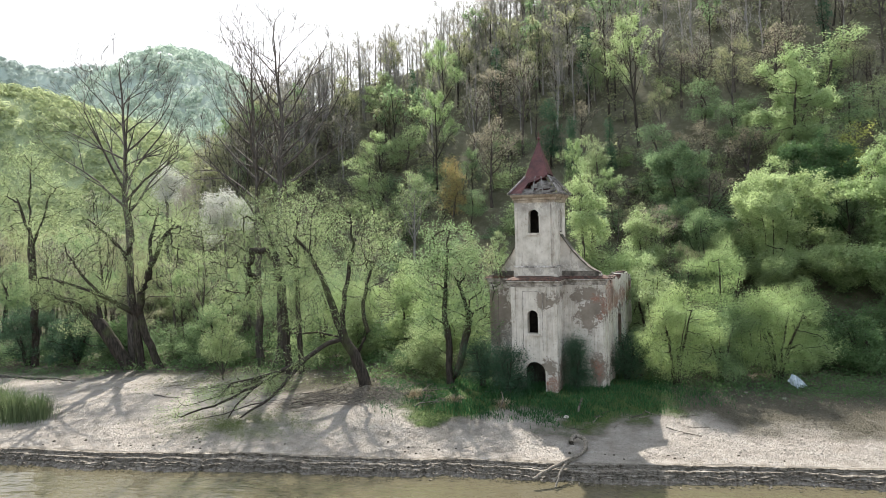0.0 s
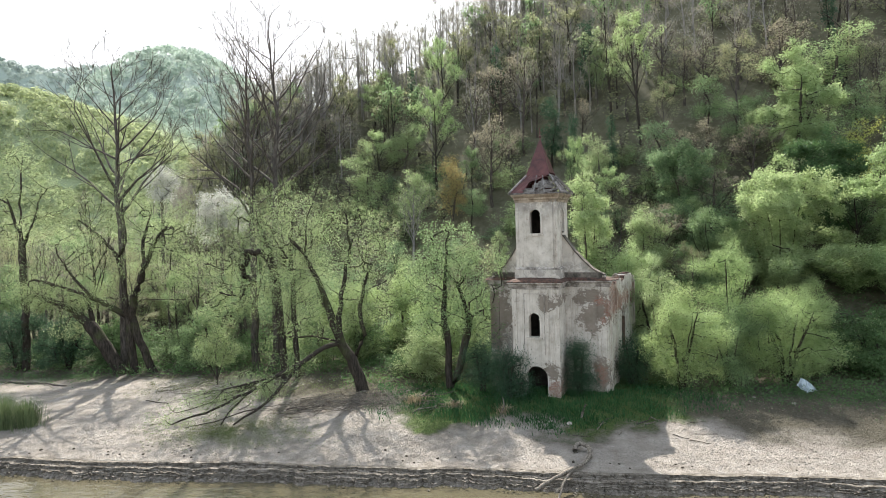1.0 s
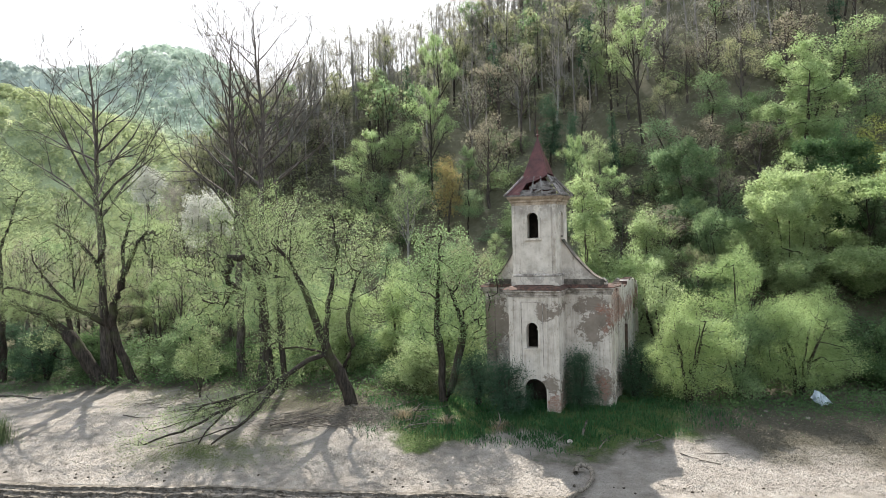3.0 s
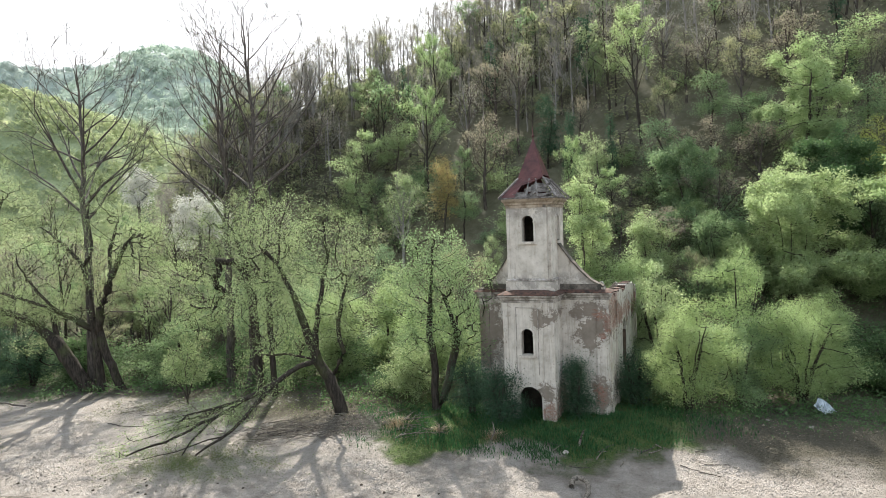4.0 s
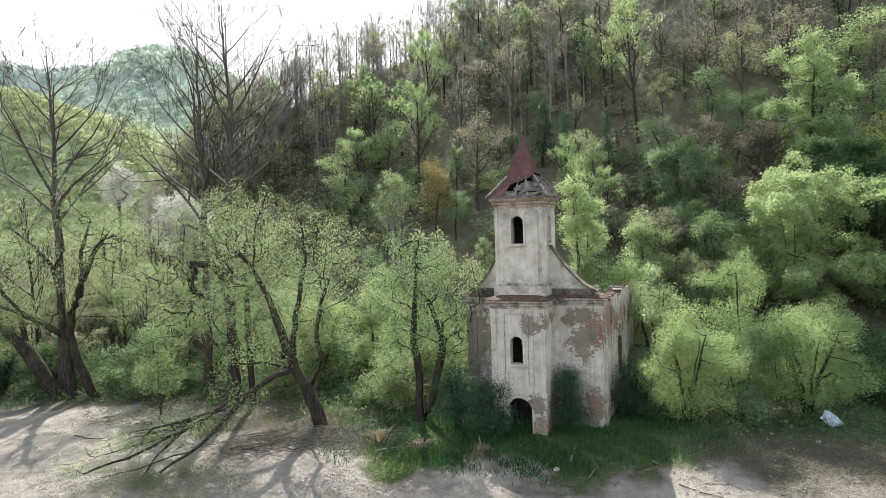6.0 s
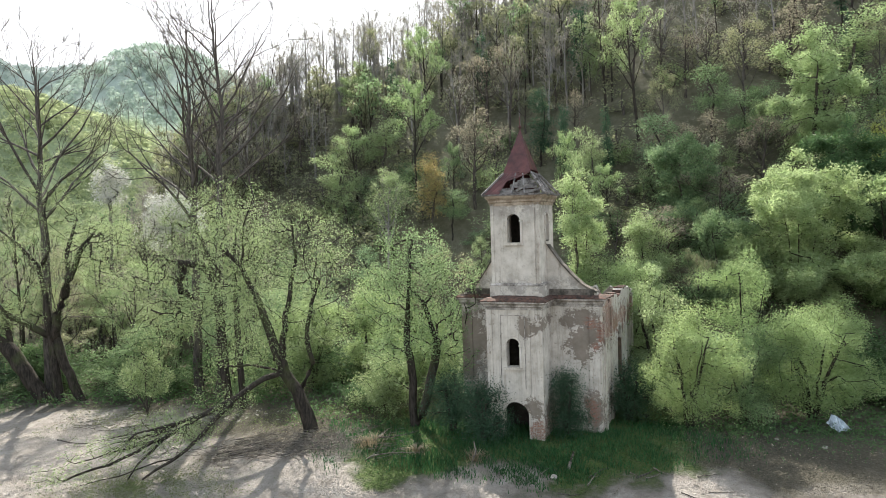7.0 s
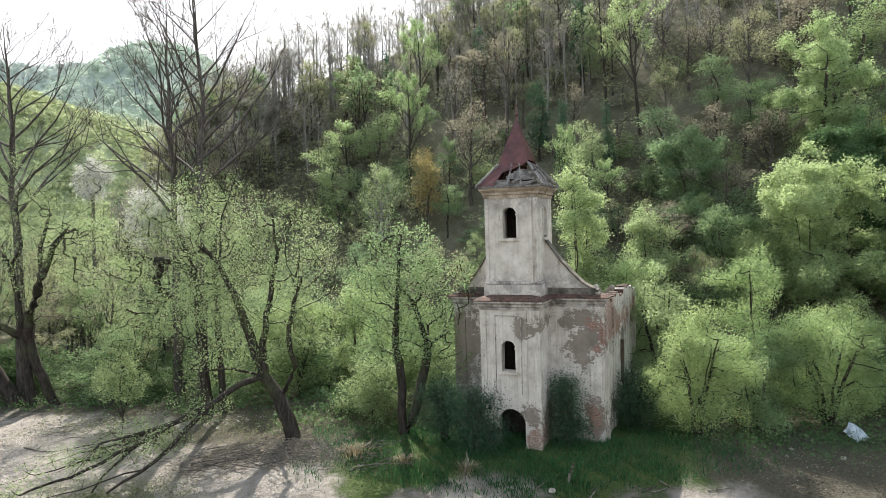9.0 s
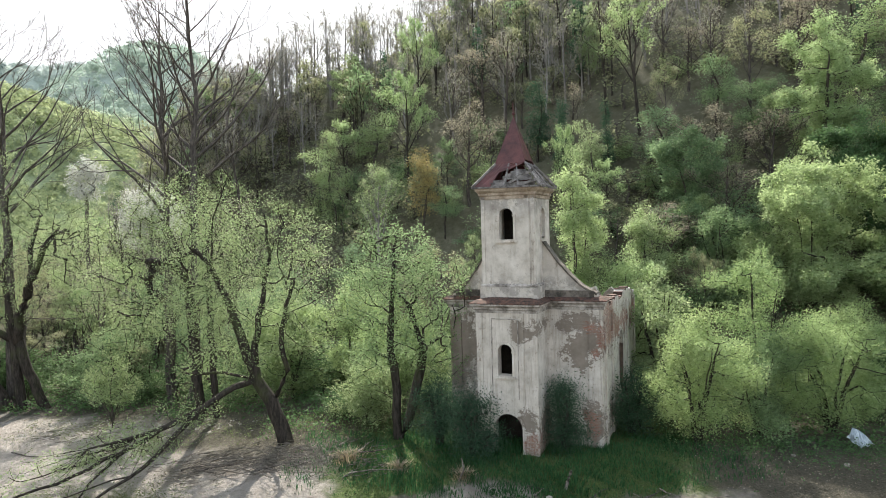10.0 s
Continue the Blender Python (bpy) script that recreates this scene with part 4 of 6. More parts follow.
def grow(rng, stems, tips, root_r, step=0.9, rise=0.7, tip_r=0.012, wobble=0.07, power=0.45):
    """Joins the twig tips to the stems by ascending, crooked boughs. Returns chains of (points, radii) and the twig ends."""
    pos, parent, chains = [], [], []
    stout = {}
    for st in stems:
        thick = st[1:] if isinstance(st, tuple) else None
        st = np.array(st[0] if isinstance(st, tuple) else st, dtype=float)
        leg = np.concatenate([[0], np.cumsum(np.linalg.norm(np.diff(st, axis=0), axis=1))])
        t = np.interp(np.linspace(0, leg[-1], max(4, int(leg[-1] / 0.7))), leg, np.arange(len(st)))
        p = np.stack([np.interp(t, np.arange(len(st)), st[:, c]) for c in range(3)], 1)
        p[1:-1] += rng.normal(scale=wobble * 0.7, size=p[1:-1].shape)
        link = -1
        if pos:
            q = np.array(pos)
            dist = np.linalg.norm(q - p[0], axis=1)
            if dist.min() < 1.2 and p[0][2] > 0.4:
                link = int(dist.argmin())
        ch = [link] if link >= 0 else []
        for i, row in enumerate(p):
            if thick:
                stout[len(pos)] = thick[0] + (thick[1] - thick[0]) * i / (len(p) - 1)
            pos.append(row)
            parent.append(link)
            link = len(pos) - 1
            ch.append(link)
        chains.append(ch)
    stems = [s[0] if isinstance(s, tuple) else s for s in stems]
    base = np.array([s[0] for s in stems])
    heads = np.array([s[-1] for s in stems])
    order = np.argsort(np.min(np.linalg.norm(tips[:, None, :] - heads[None], axis=2), axis=1))
    P = np.zeros((len(pos) + len(tips) * 14, 3))
    P[:len(pos)] = pos
    n = len(pos)
    low = base[:, 2].min() + 0.12 * (tips[:, 2].max() - base[:, 2].min())
    for ti in order:
        p = tips[ti]
        q = P[:n]
        v = p - q
        dist = np.linalg.norm(v, axis=1)
        hor = np.hypot(v[:, 0], v[:, 1])
        cost = dist + rise * np.maximum(0, 0.5 * hor - v[:, 2]) + 5.0 * (q[:, 2] < low)
        a = int(np.argmin(cost))
        L = dist[a]
        k = int(np.clip(L / step, 2, 8))
        f = np.linspace(0, 1, k + 1)[1:, None]
        mid = q[a] + v[a] * 0.5 + np.array([0, 0, -0.10 * L]) + rng.normal(scale=wobble * L * 0.6, size=3)
        line = (1 - f) ** 2 * q[a] + 2 * f * (1 - f) * mid + f ** 2 * p
        line[:-1] += rng.normal(scale=wobble * min(L, 2.5) * 0.5, size=(k - 1, 3))
        ch, link = [a], a
        for row in line:
            P[n] = row
            parent.append(link)
            link = n
            ch.append(n)
            n += 1
        chains.append(ch)
    P = P[:n]
    load = np.zeros(n)
    has = np.zeros(n, bool)
    for i in range(n - 1, -1, -1):
        if not has[i]:
            load[i] += 1
        if parent[i] >= 0:
            has[parent[i]] = True
            load[parent[i]] += load[i]
    R = tip_r * load ** power
    R *= 1 + (root_r / max(R[0], 1e-6) - 1) * np.clip((load / load[0]) ** 0.5, 0, 1)
    for i, r in stout.items():
        R[i] = max(R[i], r)
    out = []
    for ch in chains:
        r = R[ch].copy()
        if len(ch) > 2:
            r[0] = min(r[0], r[1] * 1.25)
        out.append((P[ch], r))
    ends = [c[0][-max(2, len(c[0]) * 2 // 3):] for c in out[len(stems):]]
    return out, ends


def foliage(rng, ends, per, spread, size, slim, droop=0.0, plain=False):
    pts = []
    for e in ends:
        f = rng.uniform(0, len(e) - 1, per)
        i = np.minimum(f.astype(int), len(e) - 2)
        w = (f - i)[:, None]
        pts.append(e[i] * (1 - w) + e[i + 1] * w + rng.normal(scale=spread, size=(per, 3)))
    return blades(rng, np.concatenate(pts), size, slim, droop, plain)


def sides(r):
    return 8 if r > 0.16 else 5 if r > 0.05 else 3


def tree(name, seed, stems, blobs, tips, per, leaf, bark, label, category="tree", at=(0, 0), turn=0.0, root_r=0.3, size=0.13, slim=0.5, spread=0.22,
         droop=0.15, group="", sink=0.15, plain=False, **kw):
    """A tree: crooked trunk and boughs as one part, its crown of separate leaves as another. Heights count from the ground."""
    rng = np.random.default_rng(seed)
    pts = crown_points(rng, tips, blobs)
    pts = pts[pts[:, 2] > 0.4]
    chains, ends = grow(rng, stems, pts, root_r, **kw)
    top = thing(name, label, category, group, "", (at[0], at[1], ground_z(*at) - sink), turn)
    v, f = tubes(chains, sides)
    ob = new("trunk", array_mesh("trunk", v, f, BARK[bark], True))
    ob.parent = top
    if per:
        v, f = foliage(rng, ends, per, spread, size, slim, droop, plain)
        ob = new("crown", array_mesh("crown", v, f, LEAF[leaf]))
        ob.parent = top
    return top


def forked(rng, H, root_r, first=0.4, mains=12, reach=0.3, levels=2, kids=4, tip_r=0.014, angle=42.0, lean=0.02, lift=0.10):
    """A leafless tree: a leader with ascending limbs that fork again and again. Returns chains and twig ends."""
    chains, ends = [], []

    def limb_from(p, d, L, r, lev):
        k = max(2, 4 - lev)
        pts = [p]
        for i in range(k):
            d = d + rng.normal(scale=0.11, size=3) + np.array([0, 0, lift])
            d = d / np.linalg.norm(d)
            pts.append(pts[-1] + d * L / k)
        pts = np.array(pts)
        rad = np.linspace(r, max(tip_r, r * 0.3), k + 1)
        chains.append((pts, rad))
        if lev >= levels - 1:
            ends.append(pts[-2:] if lev >= levels else pts[-3:])
        if lev >= levels:
            return
        for j in range(kids):
            f = rng.uniform(0.28, 1.0) if j else 1.0
            x = min(f * k, k - 1e-6)
            i = int(x)
            q = pts[i] + (pts[i + 1] - pts[i]) * (x - i)
            t = pts[i + 1] - pts[i]
            t = t / np.linalg.norm(t)
            side = np.cross(t, rng.normal(size=3))
            side /= np.linalg.norm(side) + 1e-9
            a = radians(rng.uniform(18, 42))
            nd = t * math.cos(a) + side * math.sin(a) + np.array([0, 0, 0.12])
            limb_from(q, nd / np.linalg.norm(nd), L * rng.uniform(0.42, 0.68) * (1.15 - 0.4 * f), max(tip_r, rad[i] * 0.62), lev + 1)

    n = max(8, int(H / 1.5))
    f = np.linspace(0, 1, n)
    leader = np.stack([np.cumsum(rng.normal(scale=lean * H / n * 2, size=n)), np.cumsum(rng.normal(scale=lean * H / n * 2, size=n)), f * H * 0.96], 1)
    leader[0, :2] = 0
    rad = root_r * (1 - f) ** 0.8 + tip_r
    chains.append((leader, rad))
    turn = rng.uniform(0, 6.28)
    for j in range(mains):
        g = first + (0.93 - first) * (j + rng.uniform(0, 0.8)) / mains
        i = min(int(g * (n - 1)), n - 2)
        q = leader[i] + (leader[i + 1] - leader[i]) * (g * (n - 1) - i)
        turn += 2.4 + rng.uniform(-0.6, 0.6)
        a = radians(angle * rng.uniform(0.75, 1.2))
        d = np.array([math.cos(turn) * math.sin(a), math.sin(turn) * math.sin(a), math.cos(a)])
        limb_from(q, d, H * reach * (1.12 - 0.75 * (g - first) / (1 - first)) * rng.uniform(0.8, 1.15), rad[i] * rng.uniform(0.45, 0.62), 0)
    return chains, ends


def bare_tree(name, seed, H, root_r, label, at, bark, leaf="bud", per=3, size=0.12, spread=0.15, group="", sink=0.15, turn=0.0, ring=None, category="tree", slim=0.6, **kw):
    rng = np.random.default_rng(seed)
    chains, ends = forked(rng, H, root_r, **kw)
    top = thing(name, label, category, group, "", (at[0], at[1], ground_z(*at) - sink), turn)
    v, f = tubes(chains, ring or sides)
    ob = new("trunk", array_mesh("trunk", v, f, BARK[bark], True))
    ob.parent = top
    v, f = foliage(rng, ends, per, spread, size, slim, 0.0, True)
    ob = new("crown", array_mesh("crown", v, f, LEAF[leaf]))
    ob.parent = top
    return top


def lobes(rng, n, cz, r, h, off=0.55):
    """n lobes of a crown round a centre height, r wide and h high."""
    out = [(0, 0, cz, r * 0.62, r * 0.62, h * 0.5)]
    for i in range(n):
        a = rng.uniform(0, 2 * math.pi)
        z = cz + rng.uniform(-0.38, 0.42) * h
        k = r * off * rng.uniform(0.7, 1.15)
        s = r * rng.uniform(0.32, 0.5)
        out.append((k * math.cos(a), k * math.sin(a), z, s, s, s * rng.uniform(0.8, 1.2)))
    return out


# woodland prototypes, copied over the slope: (kind, tree, height, crown radius)
PROTO = []


def proto(kind, seed, H, r, leaf, bark, tips, per, size, label, name="tree", trunk=0.15, low=0.35, spread=0.3, slim=0.6, n=8, tip_r=0.012, step=1.6):
    """A tree with a rounded, lobed crown."""
    rng = random.Random(seed)
    lean = [(0, 0, 0), (rng.uniform(-.3, .3), rng.uniform(-.3, .3), H * 0.3), (rng.uniform(-.6, .6), rng.uniform(-.6, .6), H * 0.6), (rng.uniform(-.7, .7), rng.uniform(-.7, .7), H * 0.9)]
    blobs = lobes(rng, n, H * (0.5 + low * 0.5), r, H * (1 - low))
    t = tree(name, seed, [lean], blobs, tips, per, leaf, bark, label, name, at=(0, -300), root_r=trunk, size=size, slim=slim, spread=spread, group="woodland trees on the slope",
             step=step, sink=0.0, wobble=0.06, tip_r=tip_r, plain=True)
    PROTO.append((kind, t, H, r))


def feathered(kind, seed, H, leaf, bark, per, size, label, trunk=0.16, spread=0.24, group="woodland trees on the slope", r=3.4, **kw):
    """A tree of ascending forked boughs, its leaves along the twigs."""
    shape = dict(mains=12, levels=2, kids=3, tip_r=0.016, first=0.34, reach=0.27)
    shape.update(kw)
    t = bare_tree("tree", seed, H, trunk, label, (0, -300), bark, leaf, per, size, spread, group, 0.0, **shape)
    PROTO.append((kind, t, H * 1.25, r))


proto("lime", 11, 13, 3.6, "lime", "brown", 120, 46, 0.18, "fresh light-green broadleaf tree on the wooded slope")
feathered("lime", 12, 13, "lime", "dark", 36, 0.18, "fresh light-green broadleaf tree on the wooded slope")
feathered("lime", 26, 12, "lime", "brown", 34, 0.18, "fresh light-green broadleaf tree on the wooded slope", reach=0.3)
proto("green", 13, 13, 3.6, "green", "dark", 120, 46, 0.18, "mid-green broadleaf tree on the wooded slope")
feathered("green", 14, 13, "green", "dark", 36, 0.18, "mid-green broadleaf tree on the wooded slope")
feathered("olive", 15, 13, "olive", "brown", 24, 0.17, "olive budding tree on the wooded slope")
feathered("olive", 16, 14, "olive", "grey", 22, 0.17, "olive budding tree on the wooded slope", reach=0.3)
proto("dark", 20, 13, 2.0, "dark", "dark", 110, 40, 0.2, "dark ivy-clad tree on the wooded slope", low=0.08, spread=0.35)
proto("willow", 21, 11, 3.4, "willow", "grey", 120, 44, 0.17, "pale grey-green tree at the foot of the slope", low=0.2)
feathered("willow", 27, 11, "willow", "brown", 32, 0.17, "pale grey-green tree at the foot of the slope", first=0.2)
feathered("plume", 28, 13, "willow", "pale", 24, 0.15, "pale tree with feathery upright branches", first=0.2, mains=20, angle=30.0, reach=0.34, kids=3, r=2.9)
proto("ochre", 29, 10, 3.0, "ochre", "brown", 120, 46, 0.17, "tree in ochre-yellow young leaf on the slope", low=0.25)
proto("yellow", 30, 10, 3.0, "yellow", "brown", 120, 46, 0.17, "yellow-green tree in young leaf on the slope", low=0.2)
feathered("russet", 41, 13, "russet", "brown", 13, 0.15, "brown budding tree with a rounded twiggy crown", reach=0.31, kids=4, first=0.3)
feathered("russet", 42, 13, "russet", "brown", 11, 0.15, "brown budding tree with a rounded twiggy crown", reach=0.29, kids=4, first=0.35)
proto("shrub", 22, 5, 2.6, "green", "dark", 60, 46, 0.15, "leafy green understorey shrub", name="shrub", low=0.0, trunk=0.06)
proto("shrub", 23, 5, 2.8, "lime", "brown", 60, 46, 0.15, "leafy light-green understorey shrub", name="shrub", low=0.0, trunk=0.06)
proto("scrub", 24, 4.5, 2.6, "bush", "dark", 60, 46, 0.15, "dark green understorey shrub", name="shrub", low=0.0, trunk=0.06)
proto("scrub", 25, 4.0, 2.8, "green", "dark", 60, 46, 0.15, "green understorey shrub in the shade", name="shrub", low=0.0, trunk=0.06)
for seed, H, bark, per in ((17, 13.5, "brown", 4), (18, 15, "dark", 3), (19, 12.5, "brown", 5)):
    feathered("bare", seed, H, "bud", bark, per, 0.15, "grey-brown almost leafless tree on the wooded slope", 0.17, 0.3, first=0.38, mains=11, kids=4, tip_r=0.018, reach=0.25)
# plainer trees for the upper slope
for kind, leaf, seed in (("far_lime", "lime", 31), ("far_green", "green", 32), ("far_olive", "olive", 33), ("far_willow", "willow", 38)):
    feathered(kind, seed, 13, leaf, "dark", 9, 0.38, "tree in young leaf on the upper slope", 0.17, 0.35, "", mains=7, tip_r=0.028, ring=lambda r: 3)
proto("far_scrub", 39, 4, 3.4, "olive", "grey", 20, 16, 0.3, "low shrub on the upper slope", low=0.0, step=2.8)
proto("far_dark", 37, 13, 2.0, "dark", "dark", 44, 22, 0.34, "dark tree on the upper slope", low=0.12, step=2.8)
for seed, H, bark, per in ((34, 13, "pale", 7), (35, 14.5, "pale", 5), (36, 12, "pale", 8)):
    feathered("far_bare", seed, H, "bud", bark, per, 0.22, "leafless tree on the upper slope", 0.18, 0.4, "", ring=lambda r: 3, mains=6, kids=3, tip_r=0.03, first=0.2, reach=0.25)
BY = {}
for kind, t, H, r in PROTO:
    BY.setdefault(kind, []).append((t, H, r))
used = set()


def plant(rng, kind, x, y, scale=1.0, wide=1.0, size=None):
    """Sets a copy of a prototype; size: its crown radius and height in metres, in place of the two scales."""
    t, H, r = BY[kind][rng.randrange(len(BY[kind]))]
    sxy, sz_ = (size[0] / r, size[1] / H) if size else (scale * wide, scale)
    m = pose(x, y, ground_z(x, y) - 0.2, rng.uniform(-4, 4), rng.uniform(-4, 4), rng.uniform(0, 360)) @ Matrix.Diagonal((sxy, sxy, sz_, 1))
    if t.name not in used:
        used.add(t.name)
        t.matrix_basis = m
        return t
    return copy_thing(t, m)


def free(x, y):
    """Clear of the church and the open bank before it."""
    c, s = math.cos(radians(14.86)), math.sin(radians(14.86))
    dx, dy = x + 0.815, y - 50.235
    u, v = dx * c - dy * s, dx * s + dy * c
    return not (-7.2 < u < 7.5 and -8 < v < 18)


def kind_at(rng, px, py, s):
    r = rng.random()
    if s > 0.8:
        return "bare"
    if s > 0.3:
        return "bare" if r < 0.72 else "olive" if r < 0.88 else "green" if r < 0.95 else "dark"
    if px / py < -0.35:
        return "bare" if r < 0.35 else "willow" if r < 0.6 else "olive" if r < 0.85 else "green"
    return "bare" if r < 0.3 else "green" if r < 0.55 else "olive" if r < 0.8 else "willow"


def joined(name, picks, label):
    """Many far trees of the slope in one mesh, with bark and leaves each in their own material."""
    mats, vs, fs, ms, base = [], [], [], [], 0
    for t, m in picks:
        m = np.array(m)
        for ob in t.children:
            me = ob.data
            if me.materials[0] not in mats:
                mats.append(me.materials[0])
            n = len(me.vertices)
            v = np.empty(n * 3, dtype=np.float32)
            me.vertices.foreach_get("co", v)
            f = np.empty(len(me.loops), dtype=np.int32)
            me.loops.foreach_get("vertex_index", f)
            vs.append(v.reshape(-1, 3) @ m[:3, :3].T + m[:3, 3])
            k = len(f) // len(me.polygons)
            f = f.reshape(-1, k)
            f = f if k == 3 else np.concatenate([f[:, :3], f[:, [0, 2, 3]]])
            fs.append(f + base)
            ms.append(np.full(len(f), mats.index(me.materials[0]), dtype=np.int32))
            base += n
    me = array_mesh(name, np.concatenate(vs), np.concatenate(fs), mats[0])
    for q in mats[1:]:
        me.materials.append(q)
    me.polygons.foreach_set("material_index", np.concatenate(ms))
    return tagged(new(name, me), label, "woods", kind="stuff")


# crowns that stand out on the slope: kind, x, y, crown radius, height
CROWNS = (
    ("plume", -16.8, 88.2, 2.9, 13.8), ("ochre", -12.0, 90.4, 2.9, 10.1), ("lime", -24.7, 98.5, 4.1, 10.3), ("lime", -15.4, 100.1, 3.8, 18.9), ("lime", -21.1, 105.4, 3.5, 13.1),
    ("lime", -15.8, 114.6, 3.4, 16.0), ("lime", -28.6, 117.5, 4.0, 9.0), ("olive", -33.6, 119.0, 3.1, 7.0), ("olive", -28.8, 116.2, 4.3, 10.5), ("olive", -31.3, 110.9, 3.5, 10.7),
    ("lime", -24.6, 103.8, 3.5, 10.9), ("russet", -6.8, 92.6, 4.7, 13.9), ("dark", 1.1, 95.7, 2.1, 10.8), ("dark", 9.0, 89.0, 0.9, 12.3), ("dark", 3.8, 91.0, 1.2, 12.6),
    ("lime", 3.3, 84.7, 1.9, 10.9), ("willow", 6.9, 87.1, 2.8, 8.8), ("lime", 8.2, 82.4, 2.1, 7.5), ("olive", 11.6, 82.4, 2.4, 7.6), ("green", 13.6, 85.9, 3.5, 9.6),
    ("lime", 12.9, 95.1, 3.6, 18.1), ("lime", 8.2, 104.0, 1.8, 12.0), ("olive", 3.3, 106.2, 3.6, 14.0), ("olive", 24.3, 92.3, 3.3, 15.3), ("green", 20.4, 91.3, 3.5, 13.1),
    ("russet", 18.0, 85.6, 3.1, 11.6), ("lime", 35.1, 92.5, 4.1, 14.9), ("olive", 38.4, 91.8, 3.1, 14.1), ("green", 35.2, 85.8, 3.5, 12.0),
    ("russet", 23.1, 82.8, 3.9, 10.9), ("willow", 27.6, 81.0, 2.7, 9.5), ("willow", 31.3, 81.1, 3.1, 10.6), ("yellow", 32.6, 78.8, 2.7, 10.1), ("green", 30.0, 73.1, 2.5, 10.7),
    ("lime", 15.6, 77.3, 2.5, 7.2), ("russet", 11.7, 75.3, 3.2, 9.9), ("olive", 8.0, 78.4, 2.5, 8.2), ("willow", 6.0, 73.3, 3.4, 9.9), ("willow", 9.8, 69.1, 3.0, 9.0),
    ("olive", 13.9, 69.8, 2.2, 9.2), ("willow", -5.3, 79.0, 2.1, 10.7), ("green", -9.2, 88.7, 2.7, 8.5), ("green", -2.8, 85.6, 2.0, 9.0), ("lime", -15.1, 75.7, 3.2, 10.9),
    ("olive", -30.6, 99.7, 3.2, 11.2), ("russet", -38.4, 107.4, 4.0, 12.4), ("russet", -36.0, 112.8, 4.7, 13.6), ("green", 14.7, 81.2, 2.3, 8.6), ("russet", 17.8, 78.9, 3.1, 10.6),
    ("green", 22.4, 88.2, 3.1, 11.2), ("olive", 15.7, 91.9, 2.6, 13.0), ("russet", -6.2, 109.1, 4.4, 15.6), ("russet", 5.4, 96.8, 3.0, 13.6), ("russet", 31.0, 97.4, 4.1, 14.6),
    ("russet", 19.3, 99.3, 3.2, 14.4),
)


def hides(x, y, crown):
    """Whether a tree at (x, y) would stand close before a crown that rises free towards the river."""
    _, cx, cy, r, _ = crown
    far, near = math.hypot(cx, cy - 6), math.hypot(x, y - 6)
    return 0 < far - near < 13 and abs(x * (cy - 6) - (y - 6) * cx) / far < 0.6 * r


